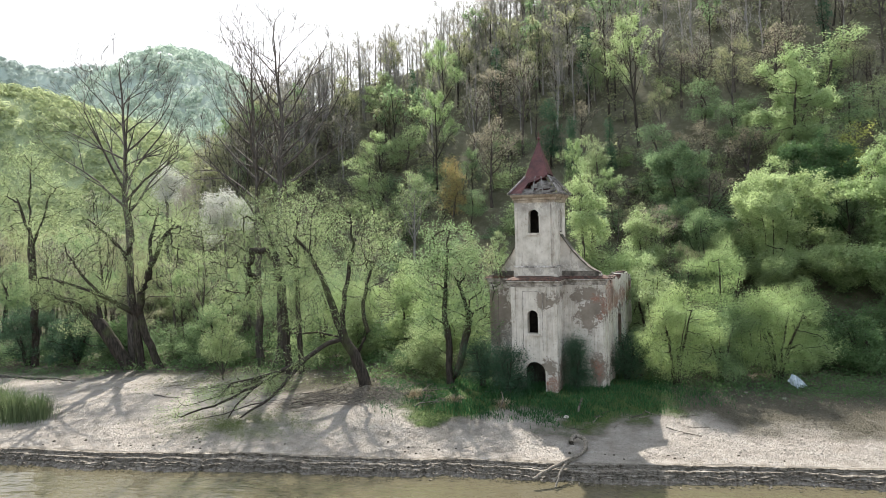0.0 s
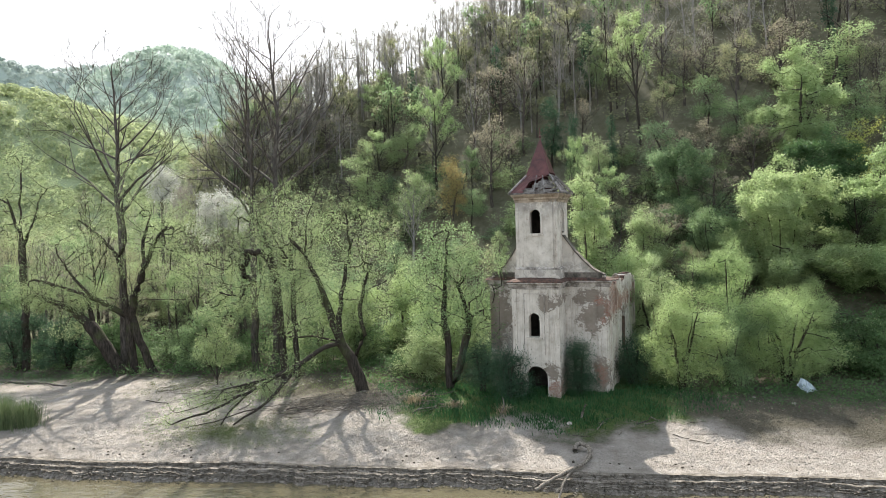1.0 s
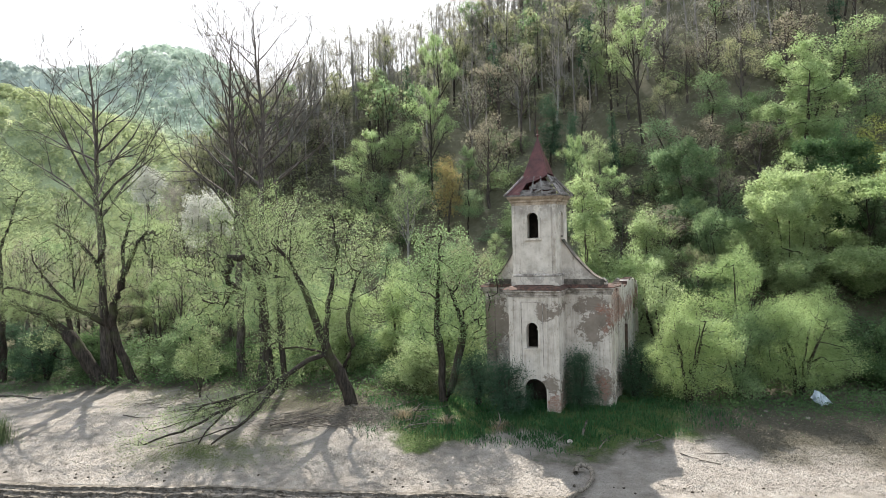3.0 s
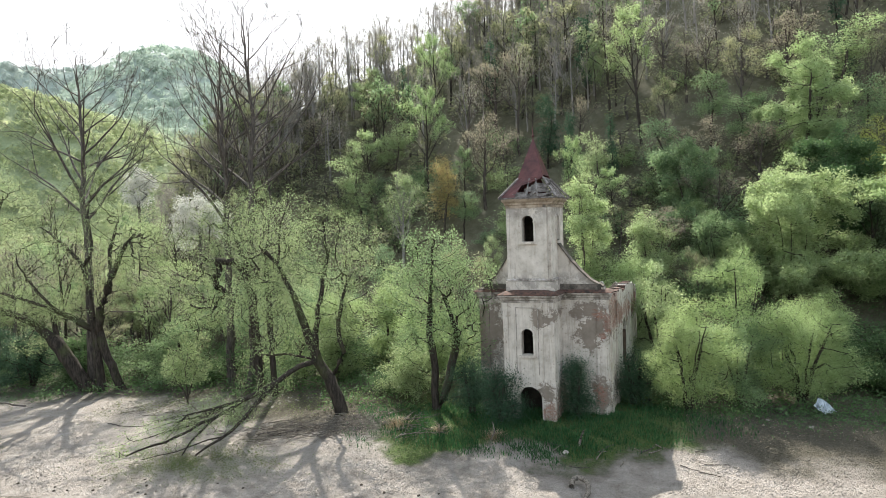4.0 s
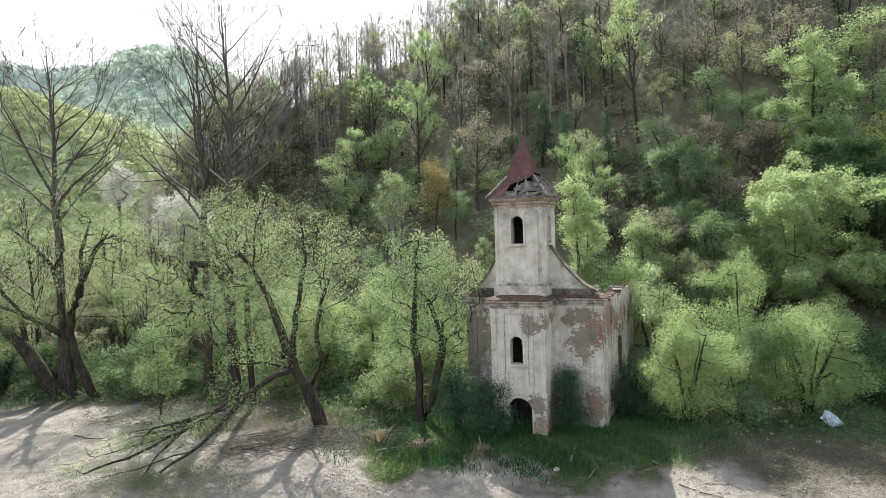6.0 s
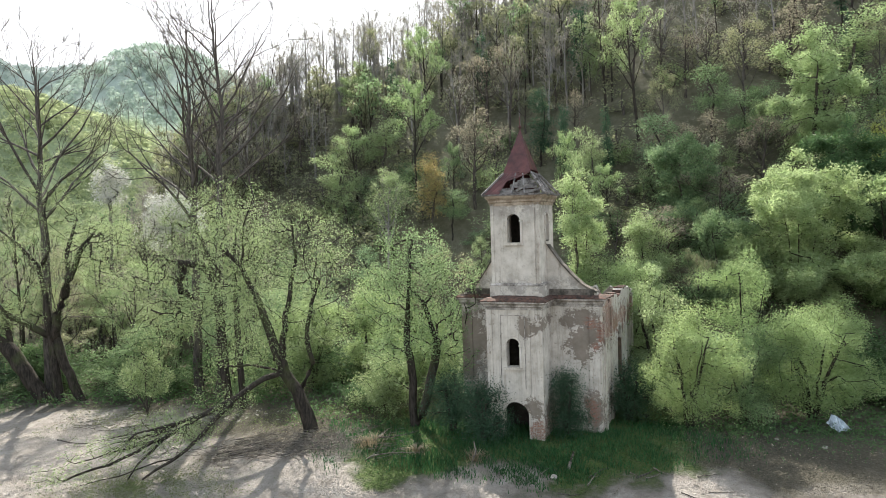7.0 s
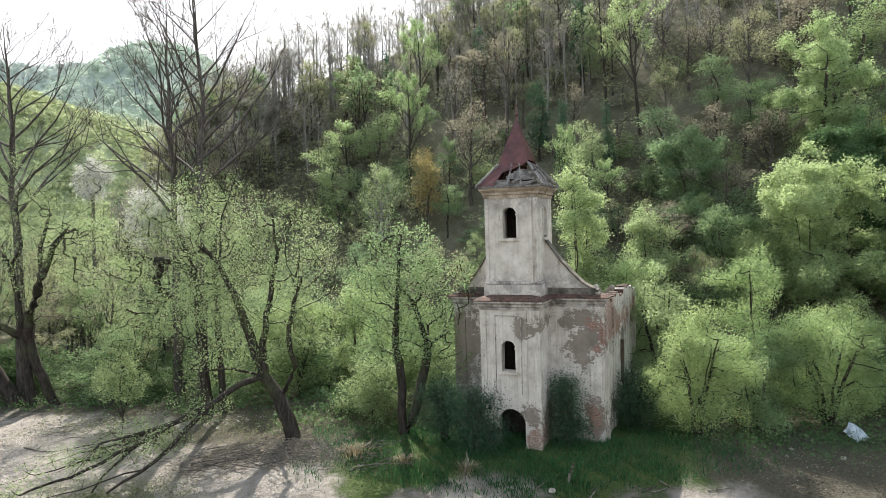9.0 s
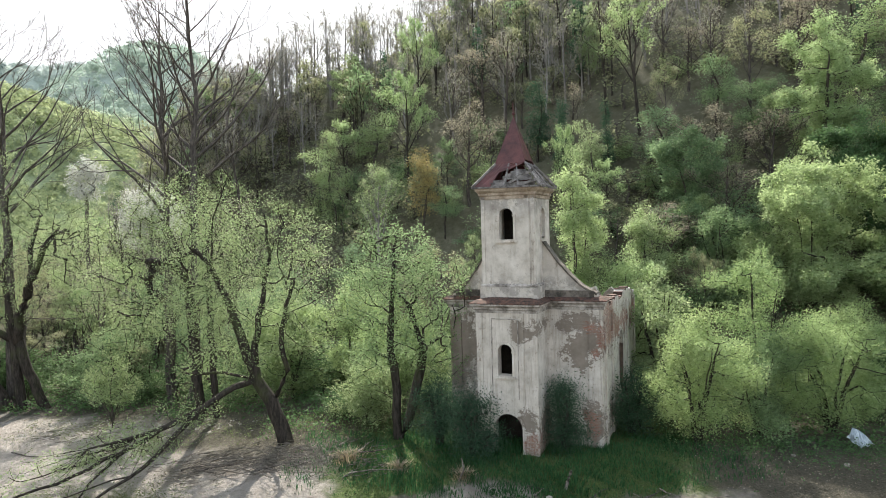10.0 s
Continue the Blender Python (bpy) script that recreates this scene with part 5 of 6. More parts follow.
def woods():
    rng = random.Random(77)
    for kind, px, py, r, h in CROWNS:
        plant(rng, kind, px, py, size=(r, h))
    # the wood between them, thin-stemmed and mostly bare
    spots, y = [], 64.0
    while y < 166:
        gap = 4.9 + (y - 64) * 0.011
        x = -0.86 * y - 10
        while x < 0.52 * y + 8:
            px, py = x + rng.uniform(-2, 2), y + rng.uniform(-2, 2)
            x += gap
            s = float(slope_part(np.array([px]), np.array([py]))[0])
            if s > 1.05 or not free(px, py) or (px < -45 and py < 72) or (13 < px < 40 and py < 77) or (8 < px < 18 and py < 67) or (-17 < px < -7 and py < 75):
                continue
            if any((px - c[1]) ** 2 + (py - c[2]) ** 2 < (0.75 * c[3]) ** 2 or hides(px, py, c) for c in CROWNS):
                continue
            spots.append((px, py, kind_at(rng, px, py, s), rng.uniform(0.78, 1.08), rng.uniform(0.85, 1.15)))
        y += gap * 0.9
    spots.sort(key=lambda q: math.hypot(q[0], q[1]))
    count, far = 0, []
    for px, py, kind, sc, wide in spots:
        if count < 110 and py < 104:
            plant(rng, kind, px, py, sc, wide)
            count += 1
        else:
            t, H, r = BY["far_" + kind][rng.randrange(len(BY["far_" + kind]))]
            far.append((t, pose(px, py, ground_z(px, py) - 0.3, rng.uniform(-4, 4), rng.uniform(-4, 4), rng.uniform(0, 360)) @ Matrix.Diagonal((sc * wide, sc * wide, sc, 1))))
    for i in range(560):
        py = rng.uniform(84, 152)
        px = rng.uniform(-0.75 * py, 0.5 * py) if i % 4 else rng.uniform(-62, -34)
        s = float(slope_part(np.array([px]), np.array([py]))[0])
        if 0.2 < s < 1.05:
            sc = rng.uniform(0.6, 1.2)
            far.append((BY["far_scrub"][0][0], pose(px, py, ground_z(px, py) - 0.2, 0, 0, rng.uniform(0, 360)) @ Matrix.Diagonal((sc * 1.2, sc * 1.2, sc, 1))))
    # the close row of bare trees along the ridge
    for i in range(290):
        px, f = rng.uniform(-56, 12) if i % 6 < 5 else rng.uniform(-78, -36), rng.uniform(0.78, 1.06) if i % 3 else rng.uniform(0.45, 0.85)
        foot, top = float(steps(np.array([px]), FOOT_X, FOOT_Y)[0]), float(steps(np.array([px]), CREST_X, CREST_Y)[0])
        py, sc = foot + (top - foot) * f, rng.uniform(0.6, 0.92)
        green = f < 0.82 and rng.random() < (0.65 if px < -34 else 0.3)
        t, H, r = BY["far_" + rng.choice(("olive", "olive", "willow", "green"))][0] if green else BY["far_bare"][rng.randrange(3)]
        far.append((t, pose(px, py, ground_z(px, py) - 0.3, 0, 0, rng.uniform(0, 360)) @ Matrix.Diagonal((sc, sc, sc, 1))))
    # light young growth along the foot of the flank
    for i in range(58):
        px, py = rng.uniform(-52, -20) if i < 40 else rng.uniform(-74, -46), rng.uniform(76, 106)
        if not any(hides(px, py, c) for c in CROWNS):
            plant(rng, rng.choice(("willow", "olive", "willow", "lime", "russet")), px, py, size=(rng.uniform(2.6, 4.2), rng.uniform(9.0, 14.0)))
    for kind, px, py, r, h in (("willow", -47.6, 79.5, 3.6, 17.5), ("willow", -52.5, 82.0, 3.8, 16.0), ("olive", -44.0, 84.0, 3.4, 17.0), ("olive", -57.0, 86.0, 4.0, 18.0)):
        plant(rng, kind, px, py, size=(r, h))
    joined("ridge_woods", far, "budding grey-brown and green woods on the upper slope")
    for i in range(90):
        px, py = rng.uniform(-34, 38), rng.uniform(70, 106)
        s = float(slope_part(np.array([px]), np.array([py]))[0])
        if s < 0.45 and free(px, py):
            plant(rng, "shrub" if rng.random() < 0.6 else "scrub", px, py, rng.uniform(0.6, 1.1), rng.uniform(1.0, 1.4))
    for i in range(46):
        px, py = (rng.uniform(9, 40), rng.uniform(60, 77)) if i < 24 else (rng.uniform(-17, -7), rng.uniform(63, 75)) if i < 34 else (rng.uniform(13, 23), rng.uniform(75, 88))
        plant(rng, "scrub" if rng.random() < 0.5 else "shrub", px, py, rng.uniform(0.7, 1.2), rng.uniform(1.1, 1.4))
    for i in range(70):
        px = -54 + i * 1.4 + rng.uniform(-1, 1)
        py = 57.5 + rng.uniform(-1.5, 5) + (5.5 if px < -31 else 0) + (2 if px > 12 else 0) + (4 if -31 < px < -14 else 0)
        if free(px, py):
            # More dark-leaved scrub to the left: leaf colour carries the shade there.
            dim = rng.random() < (0.95 if px < -38 else 0.55 if px < -14 else 0.35)
            plant(rng, "scrub" if dim else "shrub", px, py, rng.uniform(0.5, 1.15), rng.uniform(1.0, 1.3))
    for kind, t, H, r in PROTO:
        if t.name not in used:
            for ob in (*t.children, t):
                bpy.data.objects.remove(ob)


woods()


def canopy(rng, n, d0, d1, m, w0, w1):
    """Corners of the leaf tufts of n distant crowns between two distances: rounded heads of outward-facing tufts."""
    yaw = rng.uniform(radians(12), radians(48), n)
    dist = rng.uniform(d0, d1, n)
    x, y = -np.sin(yaw) * dist, np.cos(yaw) * dist
    s = slope_part(x, y)
    keep = (s > 1.2) | (s < 0) | (dist > 230) | (x < -62)
    x, y, dist = x[keep], y[keep], dist[keep]
    n = len(x)
    r = rng.uniform(1.3, 2.3, n) * (1 + dist / 1000)
    d = rng.normal(size=(n, m, 3))
    d[:, :, 2] = np.abs(d[:, :, 2]) * 1.2 - 0.15
    d /= np.linalg.norm(d, axis=2)[:, :, None]
    c = (np.stack([x, y, land(x, y) + r * 0.6], 1)[:, None, :] + d * (r[:, None] * rng.uniform(0.8, 1.1, (n, m)))[:, :, None]).reshape(-1, 3)
    d = d.reshape(-1, 3) * np.array([1.0, 1.0, 1.2]) + rng.normal(scale=0.2, size=(n * m, 3))
    e = np.cross(d, rng.normal(size=d.shape))
    e /= np.linalg.norm(e, axis=1)[:, None]
    g = np.cross(d, e)
    g /= np.linalg.norm(g, axis=1)[:, None]
    w = (np.repeat(r, m) * rng.uniform(w0, w1, n * m))[:, None]
    return np.stack([c - e * w, c + e * w * 0.9 - g * w, c + e * w * 0.6 + g * w * 1.2], 1).reshape(-1, 3)


def far_woods():
    """Woods of the distant hills, as one canopy."""
    rng = np.random.default_rng(3)
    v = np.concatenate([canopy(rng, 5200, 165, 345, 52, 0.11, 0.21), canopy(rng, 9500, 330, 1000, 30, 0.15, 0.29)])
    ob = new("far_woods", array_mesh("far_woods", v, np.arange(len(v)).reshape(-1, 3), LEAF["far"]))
    tagged(ob, "green woods on the distant hills, haze put into their colour", "woods", kind="stuff")


def far_material():
    """Distant spring canopy: each crown its own green, mottled, haze put into the colour."""
    m, nt, out, node, put = material("hazed_distant_woods")
    geo = node("ShaderNodeNewGeometry")
    isl = geo.outputs["Random Per Island"]
    a = noise_at(node, put, geo.outputs["Position"], 0.9, 5.0, 0.7)
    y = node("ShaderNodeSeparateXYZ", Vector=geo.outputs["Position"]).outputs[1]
    # Three bands, paler and bluer further off: haze held in base colour.
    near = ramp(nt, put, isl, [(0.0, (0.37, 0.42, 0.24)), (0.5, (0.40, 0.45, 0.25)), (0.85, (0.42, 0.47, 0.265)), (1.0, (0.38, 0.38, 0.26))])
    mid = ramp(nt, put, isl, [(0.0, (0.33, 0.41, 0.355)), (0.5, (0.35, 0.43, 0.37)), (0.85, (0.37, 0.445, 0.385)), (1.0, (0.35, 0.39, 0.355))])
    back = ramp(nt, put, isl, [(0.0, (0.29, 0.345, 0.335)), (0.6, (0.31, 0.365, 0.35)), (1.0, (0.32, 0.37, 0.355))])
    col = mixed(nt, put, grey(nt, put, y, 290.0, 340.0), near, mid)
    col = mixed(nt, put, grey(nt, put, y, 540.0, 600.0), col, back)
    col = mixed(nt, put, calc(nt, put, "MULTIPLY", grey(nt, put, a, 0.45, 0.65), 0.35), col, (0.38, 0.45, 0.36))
    p = node("ShaderNodeBsdfDiffuse", Color=col, Roughness=0.5)
    tr = node("ShaderNodeBsdfTranslucent", Color=col)
    mx = node("ShaderNodeMixShader", Fac=0.5)
    put(mx.inputs[1], p.outputs[0])
    put(mx.inputs[2], tr.outputs[0])
    put(out.inputs["Surface"], mx.outputs[0])
    return m


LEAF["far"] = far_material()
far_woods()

# ---- the trees that stand apart, each with its own shape; local x runs along the river, y away from it ----
AX = 8.4


def wider(blobs, k):
    return [(b[0] * (1 + (k - 1) * 0.6), b[1], b[2], b[3] * k, b[4] * k, b[5] * (1 + (k - 1) * 0.6)) for b in blobs]


tree("willow_tree", 101,
     [([(-.35, 0, 0), (-.5, 0, 1.2), (-.75, 0, 3.2), (-.9, 0, 5.6)], .38, .3), ([(1.3, .2, 0), (.85, .2, 1.1), (.1, .1, 3.0), (-.5, 0, 5.4)], .33, .26),
      ([(-.9, 0, 5.4), (-1.3, -.2, 5.9), (-3.4, -.8, 7.2), (-6.4, -1.5, 8.6), (-8.6, -1.6, 9.2)], .24, .06), ([(-3.4, -.8, 7.2), (-5.2, -1.2, 9.2), (-6.6, -1.2, 11.4)], .12, .04),
      ([(-.9, 0, 5.6), (-1.2, .2, 8.3), (-1.8, .3, 11.0), (-3.3, .2, 13), (-5.2, 0, 14.6)], .32, .06), ([(-1.8, .3, 11), (-1.0, .6, 12.6), (-1.5, .8, 15.4), (-1.1, .8, 17.2)], .18, .05),
      ([(-.6, 0, 5.2), (-.1, -.4, 7.2), (1.1, -.8, 10), (2.4, -1.2, 12.4), (3.8, -1.4, 14)], .24, .06), ([(1.1, -.8, 10), (.9, -.4, 12.2), (1.5, 0, 14.8)], .13, .04)],
     wider([(-.5, 0, 12.5, 5.2, 4.5, 3.6), (-5.2, -1, 11, 3.8, 3.6, 2.6), (4, -.5, 12.3, 3.6, 3.6, 3.2), (-1, .5, 17.2, 2.8, 2.8, 2.6), (4.6, 0, 8.6, 2.4, 2.6, 2),
      (-7.2, -1, 8.4, 2.8, 2.6, 1.8), (1, 2, 14, 4, 4, 3), (-2, 0, 8, 3, 3, 1.6)], 1.2),
     700, 44, "willow", "dark", "large pale-leaved willow with a dark twin trunk on the silt bank", at=(-37.8, 60.2), turn=AX, root_r=0.36, size=0.11, spread=0.26, slim=0.5,
     group="willows on the bank")
tree("leaning_willow", 102,
     [[(0.3, 0, 0), (-.2, -.2, .9), (-1.1, -.3, 2.6), (-2.1, -.4, 4.3), (-4.0, -.5, 6.2), (-6.2, -.6, 7.2), (-8, -.6, 7.8)], [(-2.1, -.4, 4.3), (-2.4, 0, 6), (-3.4, .4, 8)]],
     [(-5, -.5, 7.6, 3.4, 2.6, 1.8), (-7.6, -.5, 7.6, 2.2, 2, 1.6), (-2.6, 0, 7.2, 2, 2, 1.6), (-4, 0, 4.6, 2.4, 2, 1.2)],
     260, 46, "willow", "dark", "low willow with a thick leaning trunk and dark hollow base", at=(-39.8, 60.2), turn=AX, root_r=0.62, size=0.11, spread=0.26, slim=0.5, group="willows on the bank")
tree("willow_tree", 103,
     [([(0, 0, -.2), (-.2, 0, .9), (-.7, 0, 2.45), (-1.65, 0, 4.0), (-2.45, 0, 6.4), (-3.2, .2, 8.7), (-4.2, .3, 10.7), (-5.2, .3, 11.9)], .5, .1),
      ([(-1.75, 0, 4.4), (-1.75, .2, 5.6), (-1.45, .5, 7.5), (-1.25, .7, 9.5), (-.8, .6, 10.9), (-1, .6, 13.6)], .24, .06),
      [(-.8, .6, 10.9), (-.3, .4, 12.4), (.3, .2, 13), (-.1, .2, 13.9)], [(-4.2, .3, 10.7), (-4.1, .2, 11.6), (-3.7, 0, 13.8), (-2.9, 0, 16)],
      ([(-1.65, 0, 4.0), (-2.6, -.9, 3.9), (-4.2, -2.3, 2.9), (-7.2, -5.2, 1.5), (-9.4, -7.2, .75), (-11.2, -8.5, .35)], .2, .05),
      ([(-4.2, -2.3, 2.9), (-5.2, -4.2, 1.6), (-6.4, -6.2, .6), (-7.6, -7.5, -.05)], .16, .06), ([(-7.2, -5.2, 1.5), (-8.2, -6.4, .5), (-8.6, -7, -.2)], .08, .04),
      ([(-5.2, -3.4, 2.4), (-7.4, -4.4, 1.9), (-9.6, -5.0, 1.2)], .06, .03), ([(-7.2, -5.2, 1.5), (-9.6, -5.6, .9), (-11.8, -6.2, .5)], .06, .02), ([(-6.4, -6.2, .6), (-8.4, -7.6, .3), (-10.2, -8.8, .2)], .05, .02),
      [(-1.65, 0, 4.0), (-3.4, -.4, 4.5), (-5.6, -.8, 4.6)], [(-.7, 0, 2.45), (.2, -.3, 4.4), (-.1, -.4, 6), (.7, -.6, 9.9)]],
     wider([(-4.4, .3, 13.4, 2.8, 2.8, 2.9), (-.6, .5, 12.3, 3.2, 3, 2.5), (1.2, 0, 10, 2.2, 2.6, 2), (-2.2, 0, 8.8, 3.4, 3, 2.3), (-5, 0, 9, 2.4, 2.6, 2), (.4, -.3, 6.6, 2, 2, 1.6),
      (-3, -.5, 5.6, 2.6, 2, 1.2), (-8.6, -6.6, 1.1, 2.2, 1.8, .5), (-10.4, -8.2, .5, 1.4, 1.2, .3),
      (-4.2, -2.6, 2.9, 1.8, 1.6, 1.0), (-6.2, -4.4, 1.9, 2.2, 1.8, .9), (-5.4, -4.6, 1.3, 1.8, 1.6, .7), (-9.2, -5.4, 1.2, 2.0, 1.4, .6), (-7.4, -6.6, .9, 2.0, 1.6, .5)], 1.2),
     960, 36, "willow", "dark", "crooked willow with a broken limb resting on the silt", at=(-13.9, 51.5), turn=AX, root_r=0.42, size=0.108, spread=0.25, slim=0.55, group="willows on the bank")
tree("willow_tree", 104,
     [[(0.55, 0, 0), (.5, 0, 4), (.35, 0, 8), (.2, .2, 11), (.6, .3, 14.5)], [(-.6, .2, 0), (-.75, .2, 3.5), (-1.1, .2, 8), (-1.6, .4, 11.5), (-2.6, .4, 14)]],
     wider([(-1.5, 0, 13.5, 4.2, 3.6, 3.4), (-4.6, 0, 9.5, 2.8, 2.8, 2.6), (1, 0, 9.5, 2.6, 2.6, 2.6), (-2, .5, 7, 3.6, 3, 1.8), (-5, 0, 6, 2.2, 2, 1.8)], 1.2),
     520, 46, "willow", "dark", "willow with two upright dark trunks behind the bank", at=(-22.2, 58.2), turn=AX, root_r=0.25, size=0.11, spread=0.26, slim=0.55, group="willows on the bank")
tree("young_tree", 105,
     [[(0, 0, 0), (.05, 0, 3), (-.25, 0, 6.3), (-.1, 0, 9.5), (.3, 0, 12)], [(.15, 0, .1), (.9, 0, 1.6), (1.3, .1, 3.6), (1.75, .2, 5.3), (1.7, .2, 6.6)],
      [(1.75, .2, 5.3), (1.3, .2, 6.6), (.9, .2, 7.9)]],
     wider([(.2, 0, 10.8, 2.2, 2.2, 2.4), (-1.4, 0, 8.6, 1.8, 1.8, 2), (2.2, .2, 9, 2, 1.8, 2.2), (.8, 0, 6.2, 2.4, 2, 1.9), (-1.2, 0, 4.8, 1.6, 1.6, 1.6), (2.4, 0, 5, 1.2, 1.3, 1.6)], 1.2),
     400, 46, "green", "dark", "slender green tree with twin dark stems beside the church", at=(-7.5, 52.6), turn=AX, root_r=0.26, size=0.13, spread=0.26, slim=0.6)
for seed, H, r, at, first, reach, ang in ((106, 31.0, 0.42, (-40.1, 61.3), 0.5, 0.25, 56.0), (107, 32.0, 0.40, (-27.2, 62.4), 0.46, 0.24, 50.0), (108, 34.0, 0.42, (-25.2, 61.4), 0.5, 0.23, 48.0)):
    bare_tree("tall_bare_tree", seed, H, r, "tall leafless tree with ascending forked branches", at, "grey", "bud", 3, 0.065, 0.1, "tall bare trees",
              mains=22, levels=3, kids=3, tip_r=0.015, lift=0.05, first=first, reach=reach, angle=ang, lean=0.03)
tree("willow_tree", 109,
     [[(0, 0, 0), (.2, 0, 6), (.1, 0, 13), (-1.2, 0, 17)], [(.1, 0, 12), (1.5, 0, 15), (2.2, .2, 18)], [(.1, 0, 12.5), (-.2, .5, 17), (.2, .5, 21)]],
     [(0, 0, 19.5, 3.2, 3, 3.4), (-3, 0, 16.5, 2.8, 2.6, 2.6), (3.2, 0, 16.5, 2.8, 2.6, 2.8), (0, 0, 13.5, 4.2, 3.4, 2)],
     330, 36, "willow", "dark", "tall pale green tree at the edge of the bank", at=(-50.3, 61), turn=AX, root_r=0.36, size=0.15, spread=0.3, slim=0.5)
tree("blossoming_tree", 110,
     [[(0, 0, 0), (.1, 0, 5), (0, 0, 10), (.2, 0, 16)]],
     [(0, 0, 16.2, 2.6, 2.6, 2.6), (-1.9, 0, 14.2, 1.9, 2, 2.2), (2.0, 0, 15.2, 1.8, 1.8, 2.0)],
     200, 55, "blossom", "grey", "tree covered in white blossom among budding trees", at=(-38.6, 79), turn=AX, root_r=0.2, size=0.16, spread=0.3, slim=0.8, group="blossoming trees")
tree("blossoming_tree", 111,
     [[(0, 0, 0), (.1, 0, 5), (0, 0, 10), (.2, 0, 18)]],
     [(0, 0, 20.8, 1.3, 1.3, 1.3), (1.6, 0, 20.0, 1.2, 1.2, 1.1), (-1.2, 0, 19.8, 1.0, 1.0, 0.9), (0.2, 0, 18.4, 1.7, 1.5, 1.3)],
     110, 45, "blossom", "grey", "tree covered in white blossom among budding trees", at=(-48.6, 83), turn=AX, root_r=0.2, size=0.16, spread=0.3, slim=0.8, group="blossoming trees")
tree("sapling", 112,
     [[(0, 0, 0), (.05, 0, .8), (-.1, 0, 2.2), (.1, 0, 3.8)], [(.05, 0, .7), (.5, 0, 2), (.9, 0, 3.2)], [(0, 0, .5), (-.6, .1, 1.8), (-1.2, .1, 2.8)]],
     [(0, 0, 4, 1.5, 1.4, 1.4), (-1.2, 0, 3.2, 1.1, 1.1, 1), (1.2, 0, 3, 1.1, 1.1, 1.1), (0, 0, 2.4, 1.5, 1.4, .8)],
     190, 34, "willow", "brown", "small pale-green sapling at the edge of the silt", at=(-28.0, 56.0), turn=AX, root_r=0.08, size=0.13, spread=0.18, slim=0.5)


def bush_tree(seed, at, H, r, leaf, label, tips=260, per=40, size=0.15, name="shrub", stems=5, bark="dark", low=0.1, group="shrubs round the church", loose=0.27):
    """A many-stemmed shrub or low tree, leafy to the ground."""
    rng = random.Random(seed)
    st = []
    for i in range(stems):
        a = rng.uniform(0, 2 * math.pi)
        k = r * rng.uniform(0.25, 0.5)
        st.append([(0.15 * math.cos(a), 0.15 * math.sin(a), 0), (k * 0.35 * math.cos(a), k * 0.35 * math.sin(a), H * 0.3), (k * math.cos(a), k * math.sin(a), H * rng.uniform(0.6, 0.8))])
    blobs = [(0, 0, H * 0.62, r * 0.45, r * 0.45, H * 0.36), (0, 0, H * 0.25, r * 0.6, r * 0.6, H * 0.18)]
    for i in range(17):
        a = rng.uniform(0, 2 * math.pi)
        z = rng.uniform(low + 0.06, 0.82)
        k = r * (1 - 0.75 * max(0, z - 0.35)) * rng.uniform(0.55, 0.92)
        s = r * rng.uniform(0.16, 0.36)
        blobs.append((k * math.cos(a), k * math.sin(a), H * z, s, s, s * 0.6))
    return tree(name, seed, st, blobs, tips, int(per * 1.6), leaf, bark, label, name.replace("_", " "), at=at, turn=rng.uniform(0, 360), root_r=0.09, size=size * 0.82, spread=loose, slim=0.7, droop=0.1, group=group, plain=True)


bush_tree(201, (9.6, 52.8), 8.2, 3.4, "fresh", "dense light-green shrub tree beside the church wall", 340, 62, 0.12)
bush_tree(202, (14.6, 58.5), 11.8, 3.8, "fresh", "tall light-green shrub tree with an open crown", 340, 54, 0.125)
bush_tree(203, (18.0, 56.6), 8.0, 4.6, "fresh", "broad fresh-green shrub tree leafy to the ground", 440, 66, 0.12)
bush_tree(204, (13.4, 55.0), 6.8, 3.4, "green", "dense green shrub between larger shrub trees", 280, 60, 0.12)
bush_tree(205, (22.0, 70.0), 14.2, 7.2, "lime", "large round fresh-green tree on the lower slope", 700, 96, 0.2, "broadleaf_tree", 4, "dark", 0.15, "large green trees")
bush_tree(206, (31.6, 68.0), 18.0, 5.0, "lime", "yellow-green tree at the foot of the slope", 520, 90, 0.2, "broadleaf_tree", 4, "dark", 0.1, "large green trees")
bush_tree(207, (39.5, 72.0), 17.0, 5.0, "green", "green tree at the foot of the slope", 420, 76, 0.2, "broadleaf_tree", 4, "dark", 0.1, "large green trees")
bush_tree(208, (4.2, 71.0), 17.5, 3.0, "lime", "bright light-green tree behind the church tower", 300, 36, 0.2, "broadleaf_tree", 3, "brown", 0.25, "large green trees")
bush_tree(209, (-10.2, 55.6), 4.6, 2.8, "willow", "grey-green willow shrub in the grass", 260, 40, 0.13)
bush_tree(210, (-32.0, 63.0), 6.5, 3.6, "green", "mid-green shrub behind the willows", 260, 38, 0.17)
bush_tree(211, (-17.5, 62.0), 8.0, 3.6, "fresh", "fresh green shrub behind the willows", 280, 38, 0.17)
bush_tree(212, (-9.5, 60.5), 8.5, 3.6, "fresh", "fresh green shrub behind the slender tree", 300, 38, 0.17)
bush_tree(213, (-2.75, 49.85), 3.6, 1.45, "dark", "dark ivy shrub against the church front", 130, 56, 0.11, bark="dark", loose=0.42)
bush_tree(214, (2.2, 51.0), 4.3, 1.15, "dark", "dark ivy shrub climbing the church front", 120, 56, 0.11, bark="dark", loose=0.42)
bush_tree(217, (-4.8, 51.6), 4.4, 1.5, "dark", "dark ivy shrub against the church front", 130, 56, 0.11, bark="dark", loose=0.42)
